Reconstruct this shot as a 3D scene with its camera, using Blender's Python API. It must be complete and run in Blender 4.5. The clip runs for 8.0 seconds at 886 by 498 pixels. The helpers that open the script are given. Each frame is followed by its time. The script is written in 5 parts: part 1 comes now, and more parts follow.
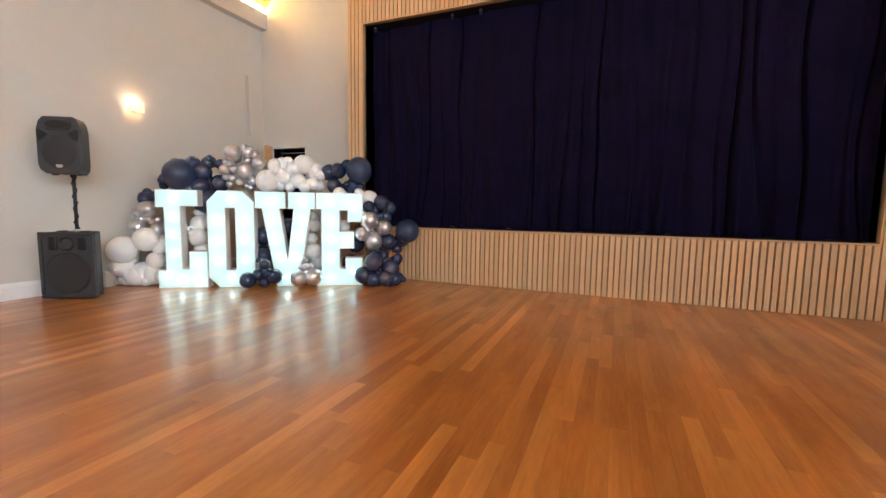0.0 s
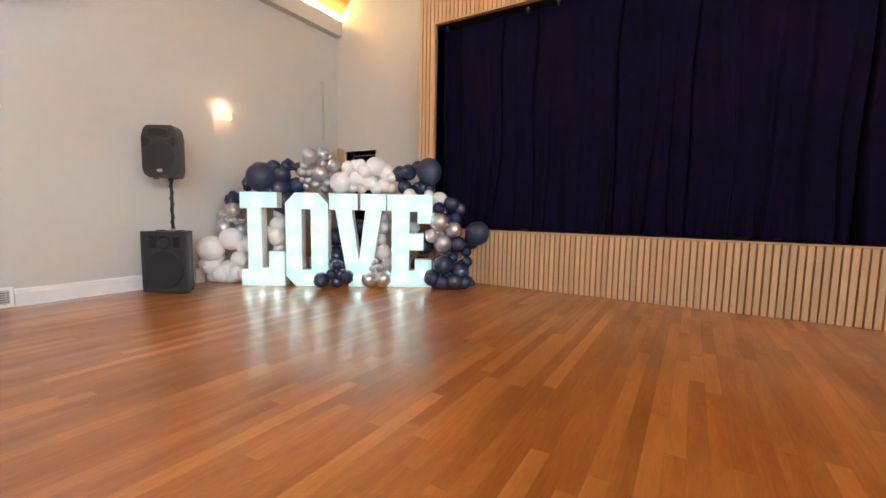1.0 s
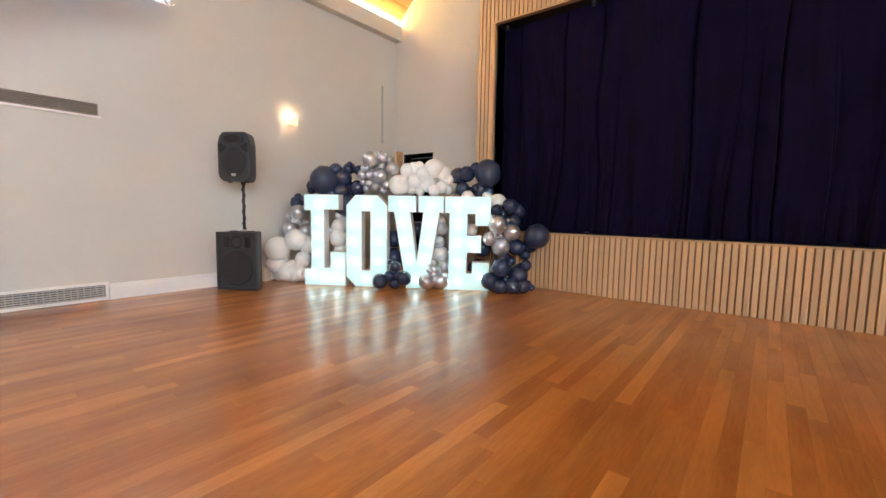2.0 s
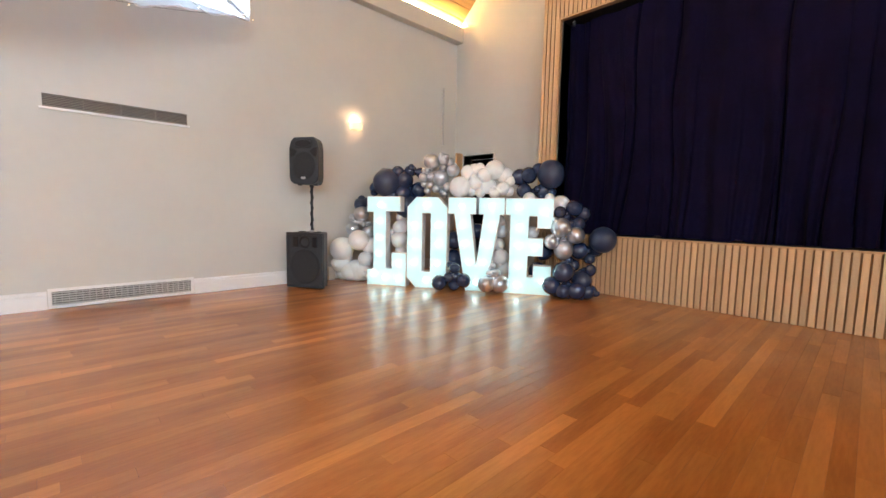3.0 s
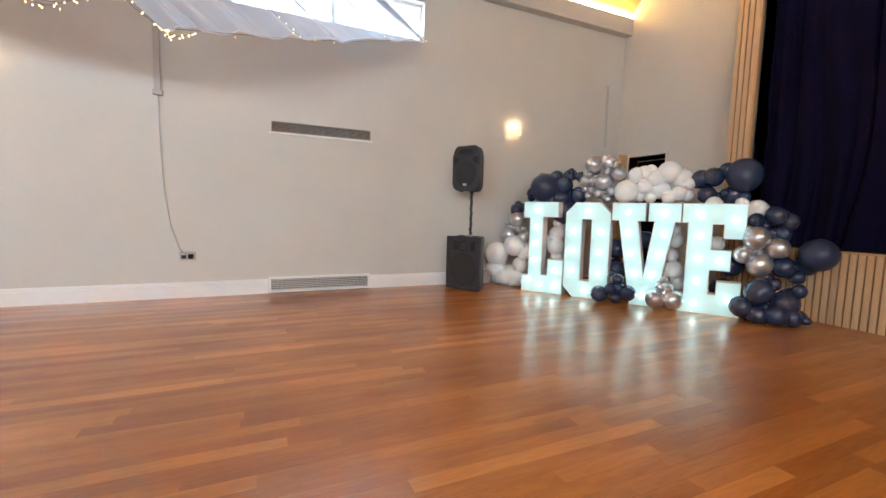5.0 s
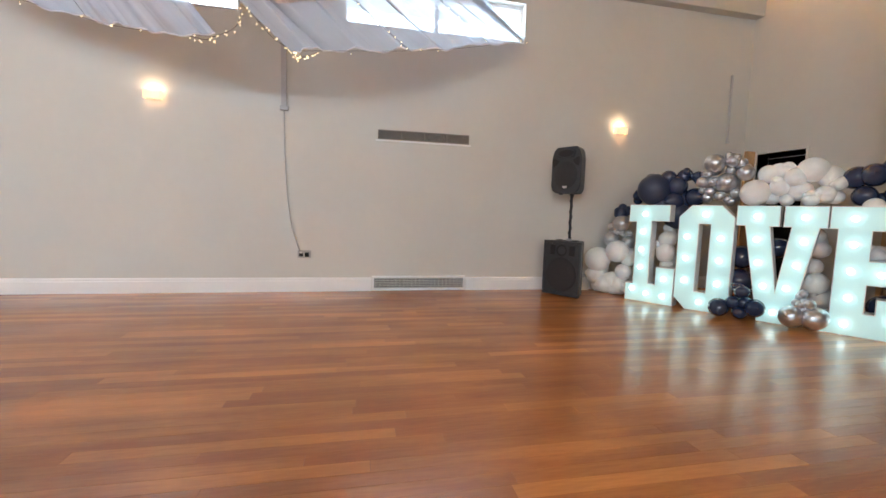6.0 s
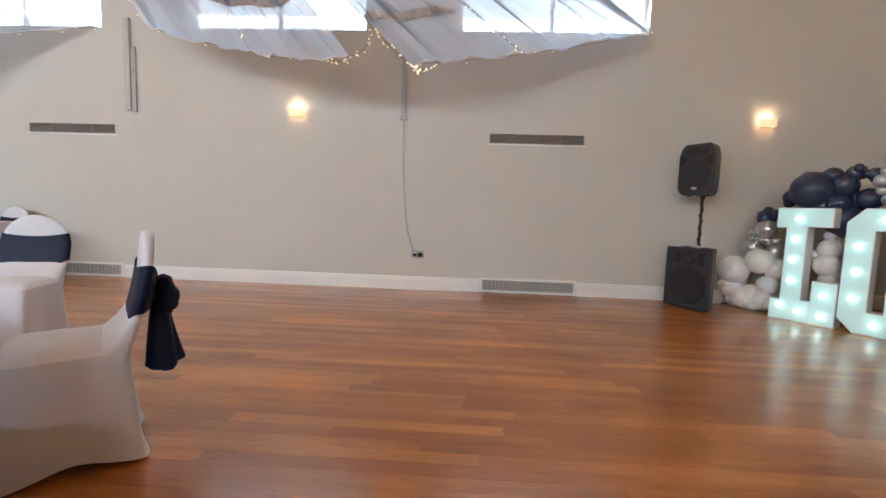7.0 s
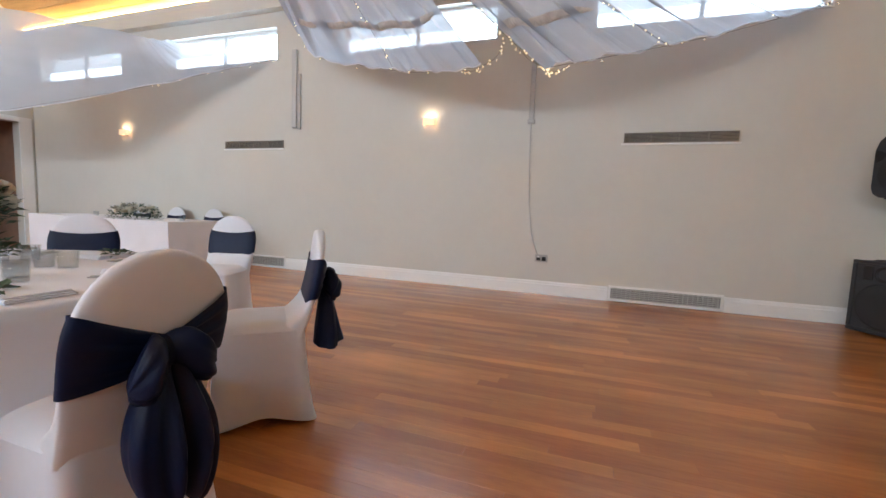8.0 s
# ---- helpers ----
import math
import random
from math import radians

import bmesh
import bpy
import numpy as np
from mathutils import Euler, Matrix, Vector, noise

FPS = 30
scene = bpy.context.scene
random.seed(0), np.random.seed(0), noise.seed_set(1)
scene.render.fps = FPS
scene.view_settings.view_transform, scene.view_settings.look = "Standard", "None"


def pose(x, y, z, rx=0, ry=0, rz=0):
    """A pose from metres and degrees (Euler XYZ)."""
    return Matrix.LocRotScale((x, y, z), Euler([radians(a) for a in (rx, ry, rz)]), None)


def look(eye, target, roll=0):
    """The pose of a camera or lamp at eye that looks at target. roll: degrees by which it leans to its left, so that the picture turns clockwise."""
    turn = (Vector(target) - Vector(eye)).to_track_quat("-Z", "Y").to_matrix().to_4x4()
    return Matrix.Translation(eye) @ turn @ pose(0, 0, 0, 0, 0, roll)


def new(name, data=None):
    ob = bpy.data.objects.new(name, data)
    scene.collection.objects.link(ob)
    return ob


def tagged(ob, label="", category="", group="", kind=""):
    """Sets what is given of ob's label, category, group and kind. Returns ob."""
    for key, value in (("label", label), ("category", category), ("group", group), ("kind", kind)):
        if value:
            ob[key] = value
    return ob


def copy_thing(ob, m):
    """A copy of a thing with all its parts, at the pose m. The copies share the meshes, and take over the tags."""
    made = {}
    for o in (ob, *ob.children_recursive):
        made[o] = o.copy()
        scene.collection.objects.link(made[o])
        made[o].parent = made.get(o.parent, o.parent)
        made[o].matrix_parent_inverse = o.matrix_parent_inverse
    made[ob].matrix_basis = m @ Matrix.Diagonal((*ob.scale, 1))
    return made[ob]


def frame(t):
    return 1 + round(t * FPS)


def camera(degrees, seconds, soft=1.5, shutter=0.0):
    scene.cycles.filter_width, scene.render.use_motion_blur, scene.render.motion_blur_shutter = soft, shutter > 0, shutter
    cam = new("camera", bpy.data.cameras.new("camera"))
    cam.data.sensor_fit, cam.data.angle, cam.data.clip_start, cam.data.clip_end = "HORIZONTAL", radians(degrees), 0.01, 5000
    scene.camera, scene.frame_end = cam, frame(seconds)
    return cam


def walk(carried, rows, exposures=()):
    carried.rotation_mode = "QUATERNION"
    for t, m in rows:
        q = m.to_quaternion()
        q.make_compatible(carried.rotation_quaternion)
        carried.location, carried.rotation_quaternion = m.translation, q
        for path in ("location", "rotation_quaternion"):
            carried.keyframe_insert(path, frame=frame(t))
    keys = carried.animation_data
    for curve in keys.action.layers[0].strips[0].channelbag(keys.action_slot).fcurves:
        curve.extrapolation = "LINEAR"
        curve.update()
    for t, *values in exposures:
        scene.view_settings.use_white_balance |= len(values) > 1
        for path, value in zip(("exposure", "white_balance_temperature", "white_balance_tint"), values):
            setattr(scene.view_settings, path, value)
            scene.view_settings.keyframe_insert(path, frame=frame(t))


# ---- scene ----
cam = camera(93.7, 8.0)
PATH = [
    (0, (0.074, 0.129, 1.033), (-0.692, 1.967, 0.84), 0.9),
    (0.5, (-0.03, 0.198, 1.031), (-0.941, 1.969, 0.843), 0.9),
    (1, (-0.109, 0.222, 1.029), (-1.135, 1.928, 0.84), 1.0),
    (1.5, (-0.168, 0.235, 1.026), (-1.298, 1.876, 0.84), 1.0),
    (3, (-0.276, 0.222, 1.042), (-1.704, 1.61, 0.857), 1.2),
    (3.5, (-0.317, 0.195, 1.041), (-1.84, 1.478, 0.858), 1.2),
    (4, (-0.346, 0.17, 1.04), (-1.968, 1.326, 0.859), 1.2),
    (4.5, (-0.354, 0.148, 1.054), (-2.08, 1.143, 0.872), 1.4),
    (6, (-0.378, 0.034, 1.052), (-2.327, 0.444, 0.874), 1.7),
    (6.5, (-0.355, 0.026, 1.06), (-2.341, 0.184, 0.878), 1.8),
    (7, (-0.33, -0.003, 1.057), (-2.319, -0.098, 0.875), 1.9),
    (7.5, (-0.291, -0.032, 1.065), (-2.249, -0.393, 0.877), 2.1),
    (8, (-0.243, -0.074, 1.057), (-2.128, -0.717, 0.87), 2.2),
]
walk(cam, [(t, look(eye, target, roll)) for t, eye, target, roll in PATH],
     [(0.0, 0.72, 6090, 8.2), (3.5, 0.68, 6060, 7.8), (4.5, 0.57, 6060, 7.4), (6.0, 0.25, 6060, 6.6), (6.5, 0.14, 6060, 6.4), (8.0, 0.02, 6010, 7.0)])

# ---- world and light ----
world = bpy.data.worlds.new("world")
scene.world = world
world.use_nodes = True
wn = world.node_tree
sky = wn.nodes.new("ShaderNodeTexSky")
sky.sky_type, sky.sun_disc = "NISHITA", False
sky.sun_elevation, sky.sun_rotation = radians(38), radians(120)
wn.links.new(sky.outputs[0], wn.nodes["Background"].inputs[0])
wn.nodes["Background"].inputs[1].default_value = 0.12
scene.view_settings.exposure = 0.0

sun_data = bpy.data.lights.new("sun", "SUN")
sun_data.energy, sun_data.angle, sun_data.color = 1.0, radians(12), (1.0, 0.95, 0.88)
sun_ob = new("sun", sun_data)
sun_ob.matrix_world = look((6, 4, 9), (0, 0, 0))


def window_lamp(x, y, z, width, height, aim, power):
    """Sky light that enters through one window opening."""
    d = bpy.data.lights.new("window_light", "AREA")
    d.shape, d.size, d.size_y, d.energy, d.color = "RECTANGLE", width, height, power, (0.75, 0.88, 1.0)
    ob = new("window_light", d)
    ob.matrix_world = look((x, y, z), (x + aim[0], y + aim[1], z + aim[2]))
    return ob


# plan of the hall: metres
XW, XE, YN, YS = -5.8, 4.8, 5.5, -11.05
YB = 5.85                                   # plain stage wall, behind the slatted surround
WIN_RIGHT = [2.2, -1.33, -4.86, -8.39]     # northern edge of each window on the long walls
WIN_W, WIN_Z0, WIN_Z1 = 2.35, 3.3, 3.82
# east lamps are added in an unseen window row, each power set by eye
for yr, east in zip(WIN_RIGHT, (72, 122, 196, 206)):
    window_lamp(XW - 0.13, yr - WIN_W / 2, 3.56, WIN_W - 0.1, 0.45, (1, 0, -0.25), 28)
    window_lamp(XE + 0.13, yr - WIN_W / 2, 3.57, WIN_W - 0.1, 0.45, (-1, 0, -0.5), east)


# ---- materials ----
def material(name, color, rough=0.6, metal=0.0, vary=0.12, scale=6.0, bump=0.0, bump_scale=60.0, rand=0.0, stretch=(1, 1, 1), coat=0.0, sheen=0.0, spec=0.5, island=False, color2=None, rough_vary=0.0, coat_rough=0.36, drift=0.0, rand_power=1.0):
    m = bpy.data.materials.new(name)
    m.use_nodes = True
    t = m.node_tree
    p = t.nodes["Principled BSDF"]
    p.inputs["Roughness"].default_value = rough
    p.inputs["Metallic"].default_value = metal
    p.inputs["Coat Weight"].default_value = coat
    p.inputs["Coat Roughness"].default_value = coat_rough
    p.inputs["Sheen Weight"].default_value = sheen
    p.inputs["Specular IOR Level"].default_value = spec
    co = t.nodes.new("ShaderNodeTexCoord")
    mp = t.nodes.new("ShaderNodeMapping")
    mp.inputs["Scale"].default_value = stretch
    t.links.new(co.outputs["Object"], mp.inputs[0])
    n1 = t.nodes.new("ShaderNodeTexNoise")
    n1.inputs["Scale"].default_value, n1.inputs["Detail"].default_value = scale, 5
    n2 = t.nodes.new("ShaderNodeTexNoise")
    n2.inputs["Scale"].default_value, n2.inputs["Detail"].default_value = scale * 9, 3
    t.links.new(mp.outputs[0], n1.inputs[0])
    t.links.new(mp.outputs[0], n2.inputs[0])
    mix = t.nodes.new("ShaderNodeMath")
    mix.operation = "MULTIPLY_ADD"
    mix.inputs[1].default_value = 0.4
    t.links.new(n2.outputs["Fac"], mix.inputs[0])
    t.links.new(n1.outputs["Fac"], mix.inputs[2])
    val = mix.outputs[0]
    if rand:
        src = t.nodes.new("ShaderNodeNewGeometry") if island else t.nodes.new("ShaderNodeObjectInfo")
        add = t.nodes.new("ShaderNodeMath")
        add.operation = "MULTIPLY_ADD"
        add.inputs[1].default_value = rand
        pw = t.nodes.new("ShaderNodeMath")
        pw.operation = "POWER"
        pw.inputs[1].default_value = rand_power
        t.links.new(src.outputs["Random Per Island" if island else "Random"], pw.inputs[0])
        t.links.new(pw.outputs[0], add.inputs[0])
        t.links.new(val, add.inputs[2])
        sub = t.nodes.new("ShaderNodeMath")
        sub.operation = "SUBTRACT"
        sub.inputs[1].default_value = rand / 2
        t.links.new(add.outputs[0], sub.inputs[0])
        val = sub.outputs[0]
    ramp = t.nodes.new("ShaderNodeMapRange")
    ramp.inputs["From Min"].default_value, ramp.inputs["From Max"].default_value = 0.3, 1.1
    ramp.inputs["To Min"].default_value, ramp.inputs["To Max"].default_value = 1 - vary, 1 + vary
    ramp.clamp = False
    t.links.new(val, ramp.inputs["Value"])
    mul = t.nodes.new("ShaderNodeVectorMath")
    mul.operation = "SCALE"
    mul.inputs[0].default_value = color
    t.links.new(ramp.outputs[0], mul.inputs["Scale"])
    if color2:
        # pieces range between two tones, grain on top
        two = t.nodes.new("ShaderNodeMix")
        two.data_type = "RGBA"
        two.inputs["A"].default_value, two.inputs["B"].default_value = (*color, 1), (*color2, 1)
        fac = t.nodes.new("ShaderNodeMapRange")
        fac.inputs["From Min"].default_value, fac.inputs["From Max"].default_value = 0.35, 1.05
        t.links.new(val, fac.inputs["Value"])
        t.links.new(fac.outputs[0], two.inputs["Factor"])
        t.links.new(two.outputs["Result"], mul.inputs[0])
    if rough_vary:
        n4 = t.nodes.new("ShaderNodeTexNoise")
        n4.inputs["Scale"].default_value, n4.inputs["Detail"].default_value = 1.1, 6
        geo = t.nodes.new("ShaderNodeNewGeometry")
        t.links.new(geo.outputs["Position"], n4.inputs[0])
        rr = t.nodes.new("ShaderNodeMapRange")
        rr.inputs["From Min"].default_value, rr.inputs["From Max"].default_value = 0.3, 0.7
        rr.inputs["To Min"].default_value, rr.inputs["To Max"].default_value = rough - rough_vary, rough + rough_vary
        t.links.new(n4.outputs["Fac"], rr.inputs["Value"])
        t.links.new(rr.outputs[0], p.inputs["Roughness"])
    if drift:
        # broad patches of sun-bleached and worn lacquer
        n5 = t.nodes.new("ShaderNodeTexNoise")
        n5.inputs["Scale"].default_value, n5.inputs["Detail"].default_value = 1.3, 4
        g5, m5 = t.nodes.new("ShaderNodeNewGeometry"), t.nodes.new("ShaderNodeMapping")
        m5.inputs["Scale"].default_value = (1.6, 0.7, 1)
        t.links.new(g5.outputs["Position"], m5.inputs[0])
        t.links.new(m5.outputs[0], n5.inputs[0])
        r5 = t.nodes.new("ShaderNodeMapRange")
        r5.inputs["From Min"].default_value, r5.inputs["From Max"].default_value = 0.32, 0.68
        r5.inputs["To Min"].default_value, r5.inputs["To Max"].default_value = 1 - drift, 1 + drift
        t.links.new(n5.outputs["Fac"], r5.inputs["Value"])
        m6 = t.nodes.new("ShaderNodeMath")
        m6.operation = "MULTIPLY"
        t.links.new(ramp.outputs[0], m6.inputs[0])
        t.links.new(r5.outputs[0], m6.inputs[1])
        t.links.new(m6.outputs[0], mul.inputs["Scale"])
    t.links.new(mul.outputs[0], p.inputs["Base Color"])
    if bump:
        n3 = t.nodes.new("ShaderNodeTexNoise")
        n3.inputs["Scale"].default_value, n3.inputs["Detail"].default_value = bump_scale, 4
        t.links.new(mp.outputs[0], n3.inputs[0])
        b = t.nodes.new("ShaderNodeBump")
        b.inputs["Strength"].default_value, b.inputs["Distance"].default_value = bump, 0.01
        t.links.new(n3.outputs["Fac"], b.inputs["Height"])
        t.links.new(b.outputs[0], p.inputs["Normal"])
    return m


def glowing(name, color, strength):
    m = bpy.data.materials.new(name)
    m.use_nodes = True
    p = m.node_tree.nodes["Principled BSDF"]
    p.inputs["Base Color"].default_value = (*color, 1)
    p.inputs["Emission Color"].default_value = (*color, 1)
    p.inputs["Emission Strength"].default_value = strength
    return m


def sheer(name, color, clear, rough=0.9):
    """Thin voile: part clear, part diffusing and letting light through."""
    m = bpy.data.materials.new(name)
    m.use_nodes = True
    t = m.node_tree
    t.nodes.remove(t.nodes["Principled BSDF"])
    out = t.nodes["Material Output"]
    d, tr, cl = t.nodes.new("ShaderNodeBsdfDiffuse"), t.nodes.new("ShaderNodeBsdfTranslucent"), t.nodes.new("ShaderNodeBsdfTransparent")
    for n in (d, tr):
        n.inputs["Color"].default_value = (*color, 1)
    a, b = t.nodes.new("ShaderNodeMixShader"), t.nodes.new("ShaderNodeMixShader")
    a.inputs[0].default_value = 0.5
    wv = t.nodes.new("ShaderNodeTexNoise")
    wv.inputs["Scale"].default_value = 7
    mr = t.nodes.new("ShaderNodeMapRange")
    mr.inputs["To Min"].default_value, mr.inputs["To Max"].default_value = clear - 0.1, clear + 0.1
    t.links.new(wv.outputs["Fac"], mr.inputs["Value"])
    t.links.new(mr.outputs[0], b.inputs[0])
    t.links.new(d.outputs[0], a.inputs[1])
    t.links.new(tr.outputs[0], a.inputs[2])
    t.links.new(a.outputs[0], b.inputs[1])
    t.links.new(cl.outputs[0], b.inputs[2])
    t.links.new(b.outputs[0], out.inputs["Surface"])
    return m


def clear_glass(name):
    m = bpy.data.materials.new(name)
    m.use_nodes = True
    p = m.node_tree.nodes["Principled BSDF"]
    p.inputs["Transmission Weight"].default_value = 1.0
    p.inputs["Roughness"].default_value = 0.02
    p.inputs["IOR"].default_value = 1.45
    return m


def thin_glass(name):
    """Thin-walled drinking glass: clear, with a gloss that strengthens at the rim."""
    m = bpy.data.materials.new(name)
    m.use_nodes = True
    t = m.node_tree
    t.nodes.remove(t.nodes["Principled BSDF"])
    c, g, x, fr = t.nodes.new("ShaderNodeBsdfTransparent"), t.nodes.new("ShaderNodeBsdfGlossy"), t.nodes.new("ShaderNodeMixShader"), t.nodes.new("ShaderNodeLayerWeight")
    c.inputs["Color"].default_value = (0.93, 0.95, 0.96, 1)
    g.inputs["Roughness"].default_value = 0.04
    fr.inputs["Blend"].default_value = 0.1
    t.links.new(fr.outputs["Facing"], x.inputs[0])
    t.links.new(c.outputs[0], x.inputs[1])
    t.links.new(g.outputs[0], x.inputs[2])
    t.links.new(x.outputs[0], t.nodes["Material Output"].inputs["Surface"])
    return m


M_WALL = material("wall_paint", (0.632, 0.612, 0.566), 0.75, vary=0.04, scale=1.3, bump=0.06, bump_scale=90)
M_TRIM = material("white_gloss_paint", (0.86, 0.85, 0.84), 0.35, vary=0.04, scale=3)
M_FLOOR = material("honey_oak_strip", (0.352, 0.113, 0.019), 0.40, vary=0.11, scale=1.2, bump=0.05, bump_scale=40, rand=0.44, color2=(0.575, 0.222, 0.047), rough_vary=0.07, stretch=(7, 0.8, 1), coat=0.95, spec=0.1, coat_rough=0.235, drift=0.16, rand_power=2.6)
M_FLOOR_REST = material("honey_oak_strip_rest", (0.352, 0.113, 0.019), 0.40, vary=0.11, scale=1.2, bump=0.05, bump_scale=40, rand=0.44, color2=(0.575, 0.222, 0.047), rough_vary=0.07, stretch=(7, 0.8, 1), coat=0.95, spec=0.1, coat_rough=0.235, drift=0.16, rand_power=2.6, island=True)
M_SUBFLOOR = material("dark_joint", (0.2, 0.065, 0.018), 0.6)
M_SLAT = material("pale_oak_slat", (0.62, 0.41, 0.22), 0.5, vary=0.16, scale=2.2, bump=0.05, bump_scale=70, rand=0.5, stretch=(10, 10, 0.7))
M_SLAT_BACK = material("dark_oak_gap", (0.27, 0.15, 0.07), 0.8)
M_OAK = material("oak_edge", (0.55, 0.34, 0.17), 0.5, vary=0.15, scale=3, stretch=(1, 6, 6))
M_CURTAIN = material("navy_velvet", (0.0048, 0.0034, 0.0180), 0.85, vary=0.45, scale=3, sheen=0.02, spec=0.06, bump=0.12, bump_scale=25)
# near-black; on the side room it stands for missing light
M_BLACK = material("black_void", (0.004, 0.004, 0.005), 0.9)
M_CEIL = material("pine_boards", (0.50, 0.32, 0.15), 0.55, vary=0.2, scale=2, stretch=(8, 0.7, 8))
M_PLASTIC = material("black_speaker_plastic", (0.028, 0.030, 0.036), 0.5, vary=0.2, scale=30, bump=0.15, bump_scale=300)
M_GRILLE = material("black_steel_mesh", (0.016, 0.017, 0.020), 0.6, vary=0.3, scale=60, bump=0.4, bump_scale=500)
M_HORN = material("black_horn", (0.004, 0.004, 0.005), 0.4)
M_CHROME = material("silver_badge", (0.6, 0.6, 0.62), 0.3, metal=1.0)
M_NAVY = material("navy_latex", (0.018, 0.032, 0.080), 0.22, vary=0.15, scale=4, coat=0.6, coat_rough=0.12)
M_NAVY_MATT = material("matt_navy_latex", (0.026, 0.040, 0.086), 0.36, vary=0.1, scale=4)
M_SILVER = material("chrome_latex", (0.62, 0.63, 0.66), 0.28, metal=0.82, vary=0.1, scale=5)
M_PEARL = material("pearl_white_latex", (0.93, 0.92, 0.90), 0.38, vary=0.04, scale=4, coat=0.2)
M_PEARL.node_tree.nodes["Principled BSDF"].inputs["Subsurface Weight"].default_value = 0.35
M_PEARL.node_tree.nodes["Principled BSDF"].inputs["Subsurface Radius"].default_value = (0.06, 0.05, 0.045)
M_LETTER = material("white_letter_paint", (0.80, 0.80, 0.79), 0.4, vary=0.04, scale=5)
# bulb light on the face is put into its teal colour and emission
M_FACE = glowing("letter_face_painted_glow", (0.58, 0.83, 0.81), 0.28)
M_BULB = glowing("white_led_bulb", (0.85, 1.0, 0.97), 4.2)
M_SPANDEX = material("white_spandex", (0.75, 0.745, 0.80), 0.6, vary=0.05, scale=3, sheen=0.2)
M_SATIN = material("navy_satin", (0.0042, 0.0085, 0.034), 0.48, vary=0.25, scale=5, spec=0.18, bump=0.12, bump_scale=30)
M_CLOTH = material("white_table_linen", (0.80, 0.795, 0.85), 0.8, vary=0.04, scale=4, bump=0.1, bump_scale=500)
M_VOILE = sheer("white_voile", (0.53, 0.565, 0.64), 0.16)
M_VOILE_DOUBLE = sheer("doubled_white_voile", (0.52, 0.555, 0.635), 0.10)
M_TAPE = material("ruched_grey_voile", (0.52, 0.49, 0.47), 0.85, vary=0.25, scale=20)
M_FAIRY = glowing("warm_fairy_light", (1.0, 0.72, 0.36), 6.0)
M_WIRE = material("thin_wire", (0.05, 0.04, 0.03), 0.5)
M_SHADE = glowing("lit_glass_shade", (1.0, 0.72, 0.42), 14.0)
M_AMBER = glowing("amber_glass_shade", (1.0, 0.68, 0.40), 0.8)
M_COVE = glowing("warm_led_strip", (1.0, 0.63, 0.18), 120.0)
M_GREY = material("grey_trunking", (0.52, 0.51, 0.50), 0.5, vary=0.06)
M_GREY_DARK = material("dark_grey_trunking", (0.46, 0.445, 0.44), 0.5, vary=0.06)
M_CREAM = material("cream_plastic", (0.62, 0.58, 0.50), 0.5, vary=0.06)
M_LOUVRE = material("brown_grey_louvre", (0.30, 0.265, 0.235), 0.5, vary=0.1)
M_DUCT = material("dark_duct", (0.02, 0.017, 0.014), 0.8)
M_STEEL = material("brushed_steel", (0.45, 0.44, 0.42), 0.35, metal=1.0)
M_LEAF = material("grey_green_leaf", (0.05, 0.085, 0.045), 0.6, vary=0.4, scale=9)
M_PETAL = material("ivory_petal", (0.70, 0.66, 0.55), 0.7, vary=0.12, scale=12)
M_BLUEPETAL = material("dusty_blue_petal", (0.05, 0.07, 0.16), 0.7, vary=0.2, scale=12)
M_GLASS = clear_glass("clear_glass")
M_TUMBLER = thin_glass("thin_clear_glass")
M_GRILLE_WHITE = material("white_grille_bar", (0.55, 0.54, 0.52), 0.45, vary=0.05)
M_PAPER = material("white_card", (0.78, 0.78, 0.83), 0.7, vary=0.03)
M_BROWN = material("brown_hall_paint", (0.40, 0.26, 0.19), 0.7)
M_SKYPANE = glowing("bright_sky_backdrop", (0.80, 0.90, 1.0), 3.5)


# ---- mesh helpers ----
def part(name, bm, mat, parent=None, label="", smooth=False):
    """Links a bmesh as one mesh object, under a thing or a part."""
    me = bpy.data.meshes.new(name)
    bm.to_mesh(me)
    bm.free()
    me.materials.append(mat)
    if smooth:
        for f in me.polygons:
            f.use_smooth = True
    ob = new(name, me)
    if parent is not None:
        ob.parent = parent
    if label:
        ob["label"] = label
    return ob


def thing(name, m=None, label="", category="", group="", kind=""):
    ob = new(name)
    ob.empty_display_size = 0.1
    if m is not None:
        ob.matrix_basis = m
    return tagged(ob, label, category, group, kind)


def box_bm(x0, y0, z0, x1, y1, z1, bevel=0.0, bm=None, seg=2):
    b = bmesh.new()
    bmesh.ops.create_cube(b, size=1)
    for v in b.verts:
        v.co = Vector(((x0 + x1) / 2 + v.co.x * (x1 - x0), (y0 + y1) / 2 + v.co.y * (y1 - y0), (z0 + z1) / 2 + v.co.z * (z1 - z0)))
    if bevel:
        bmesh.ops.bevel(b, geom=list(b.edges), offset=bevel, segments=seg, affect="EDGES", profile=0.5)
    if bm is None:
        return b
    me = bpy.data.meshes.new("tmp")
    b.to_mesh(me)
    b.free()
    bm.from_mesh(me)
    bpy.data.meshes.remove(me)
    return bm


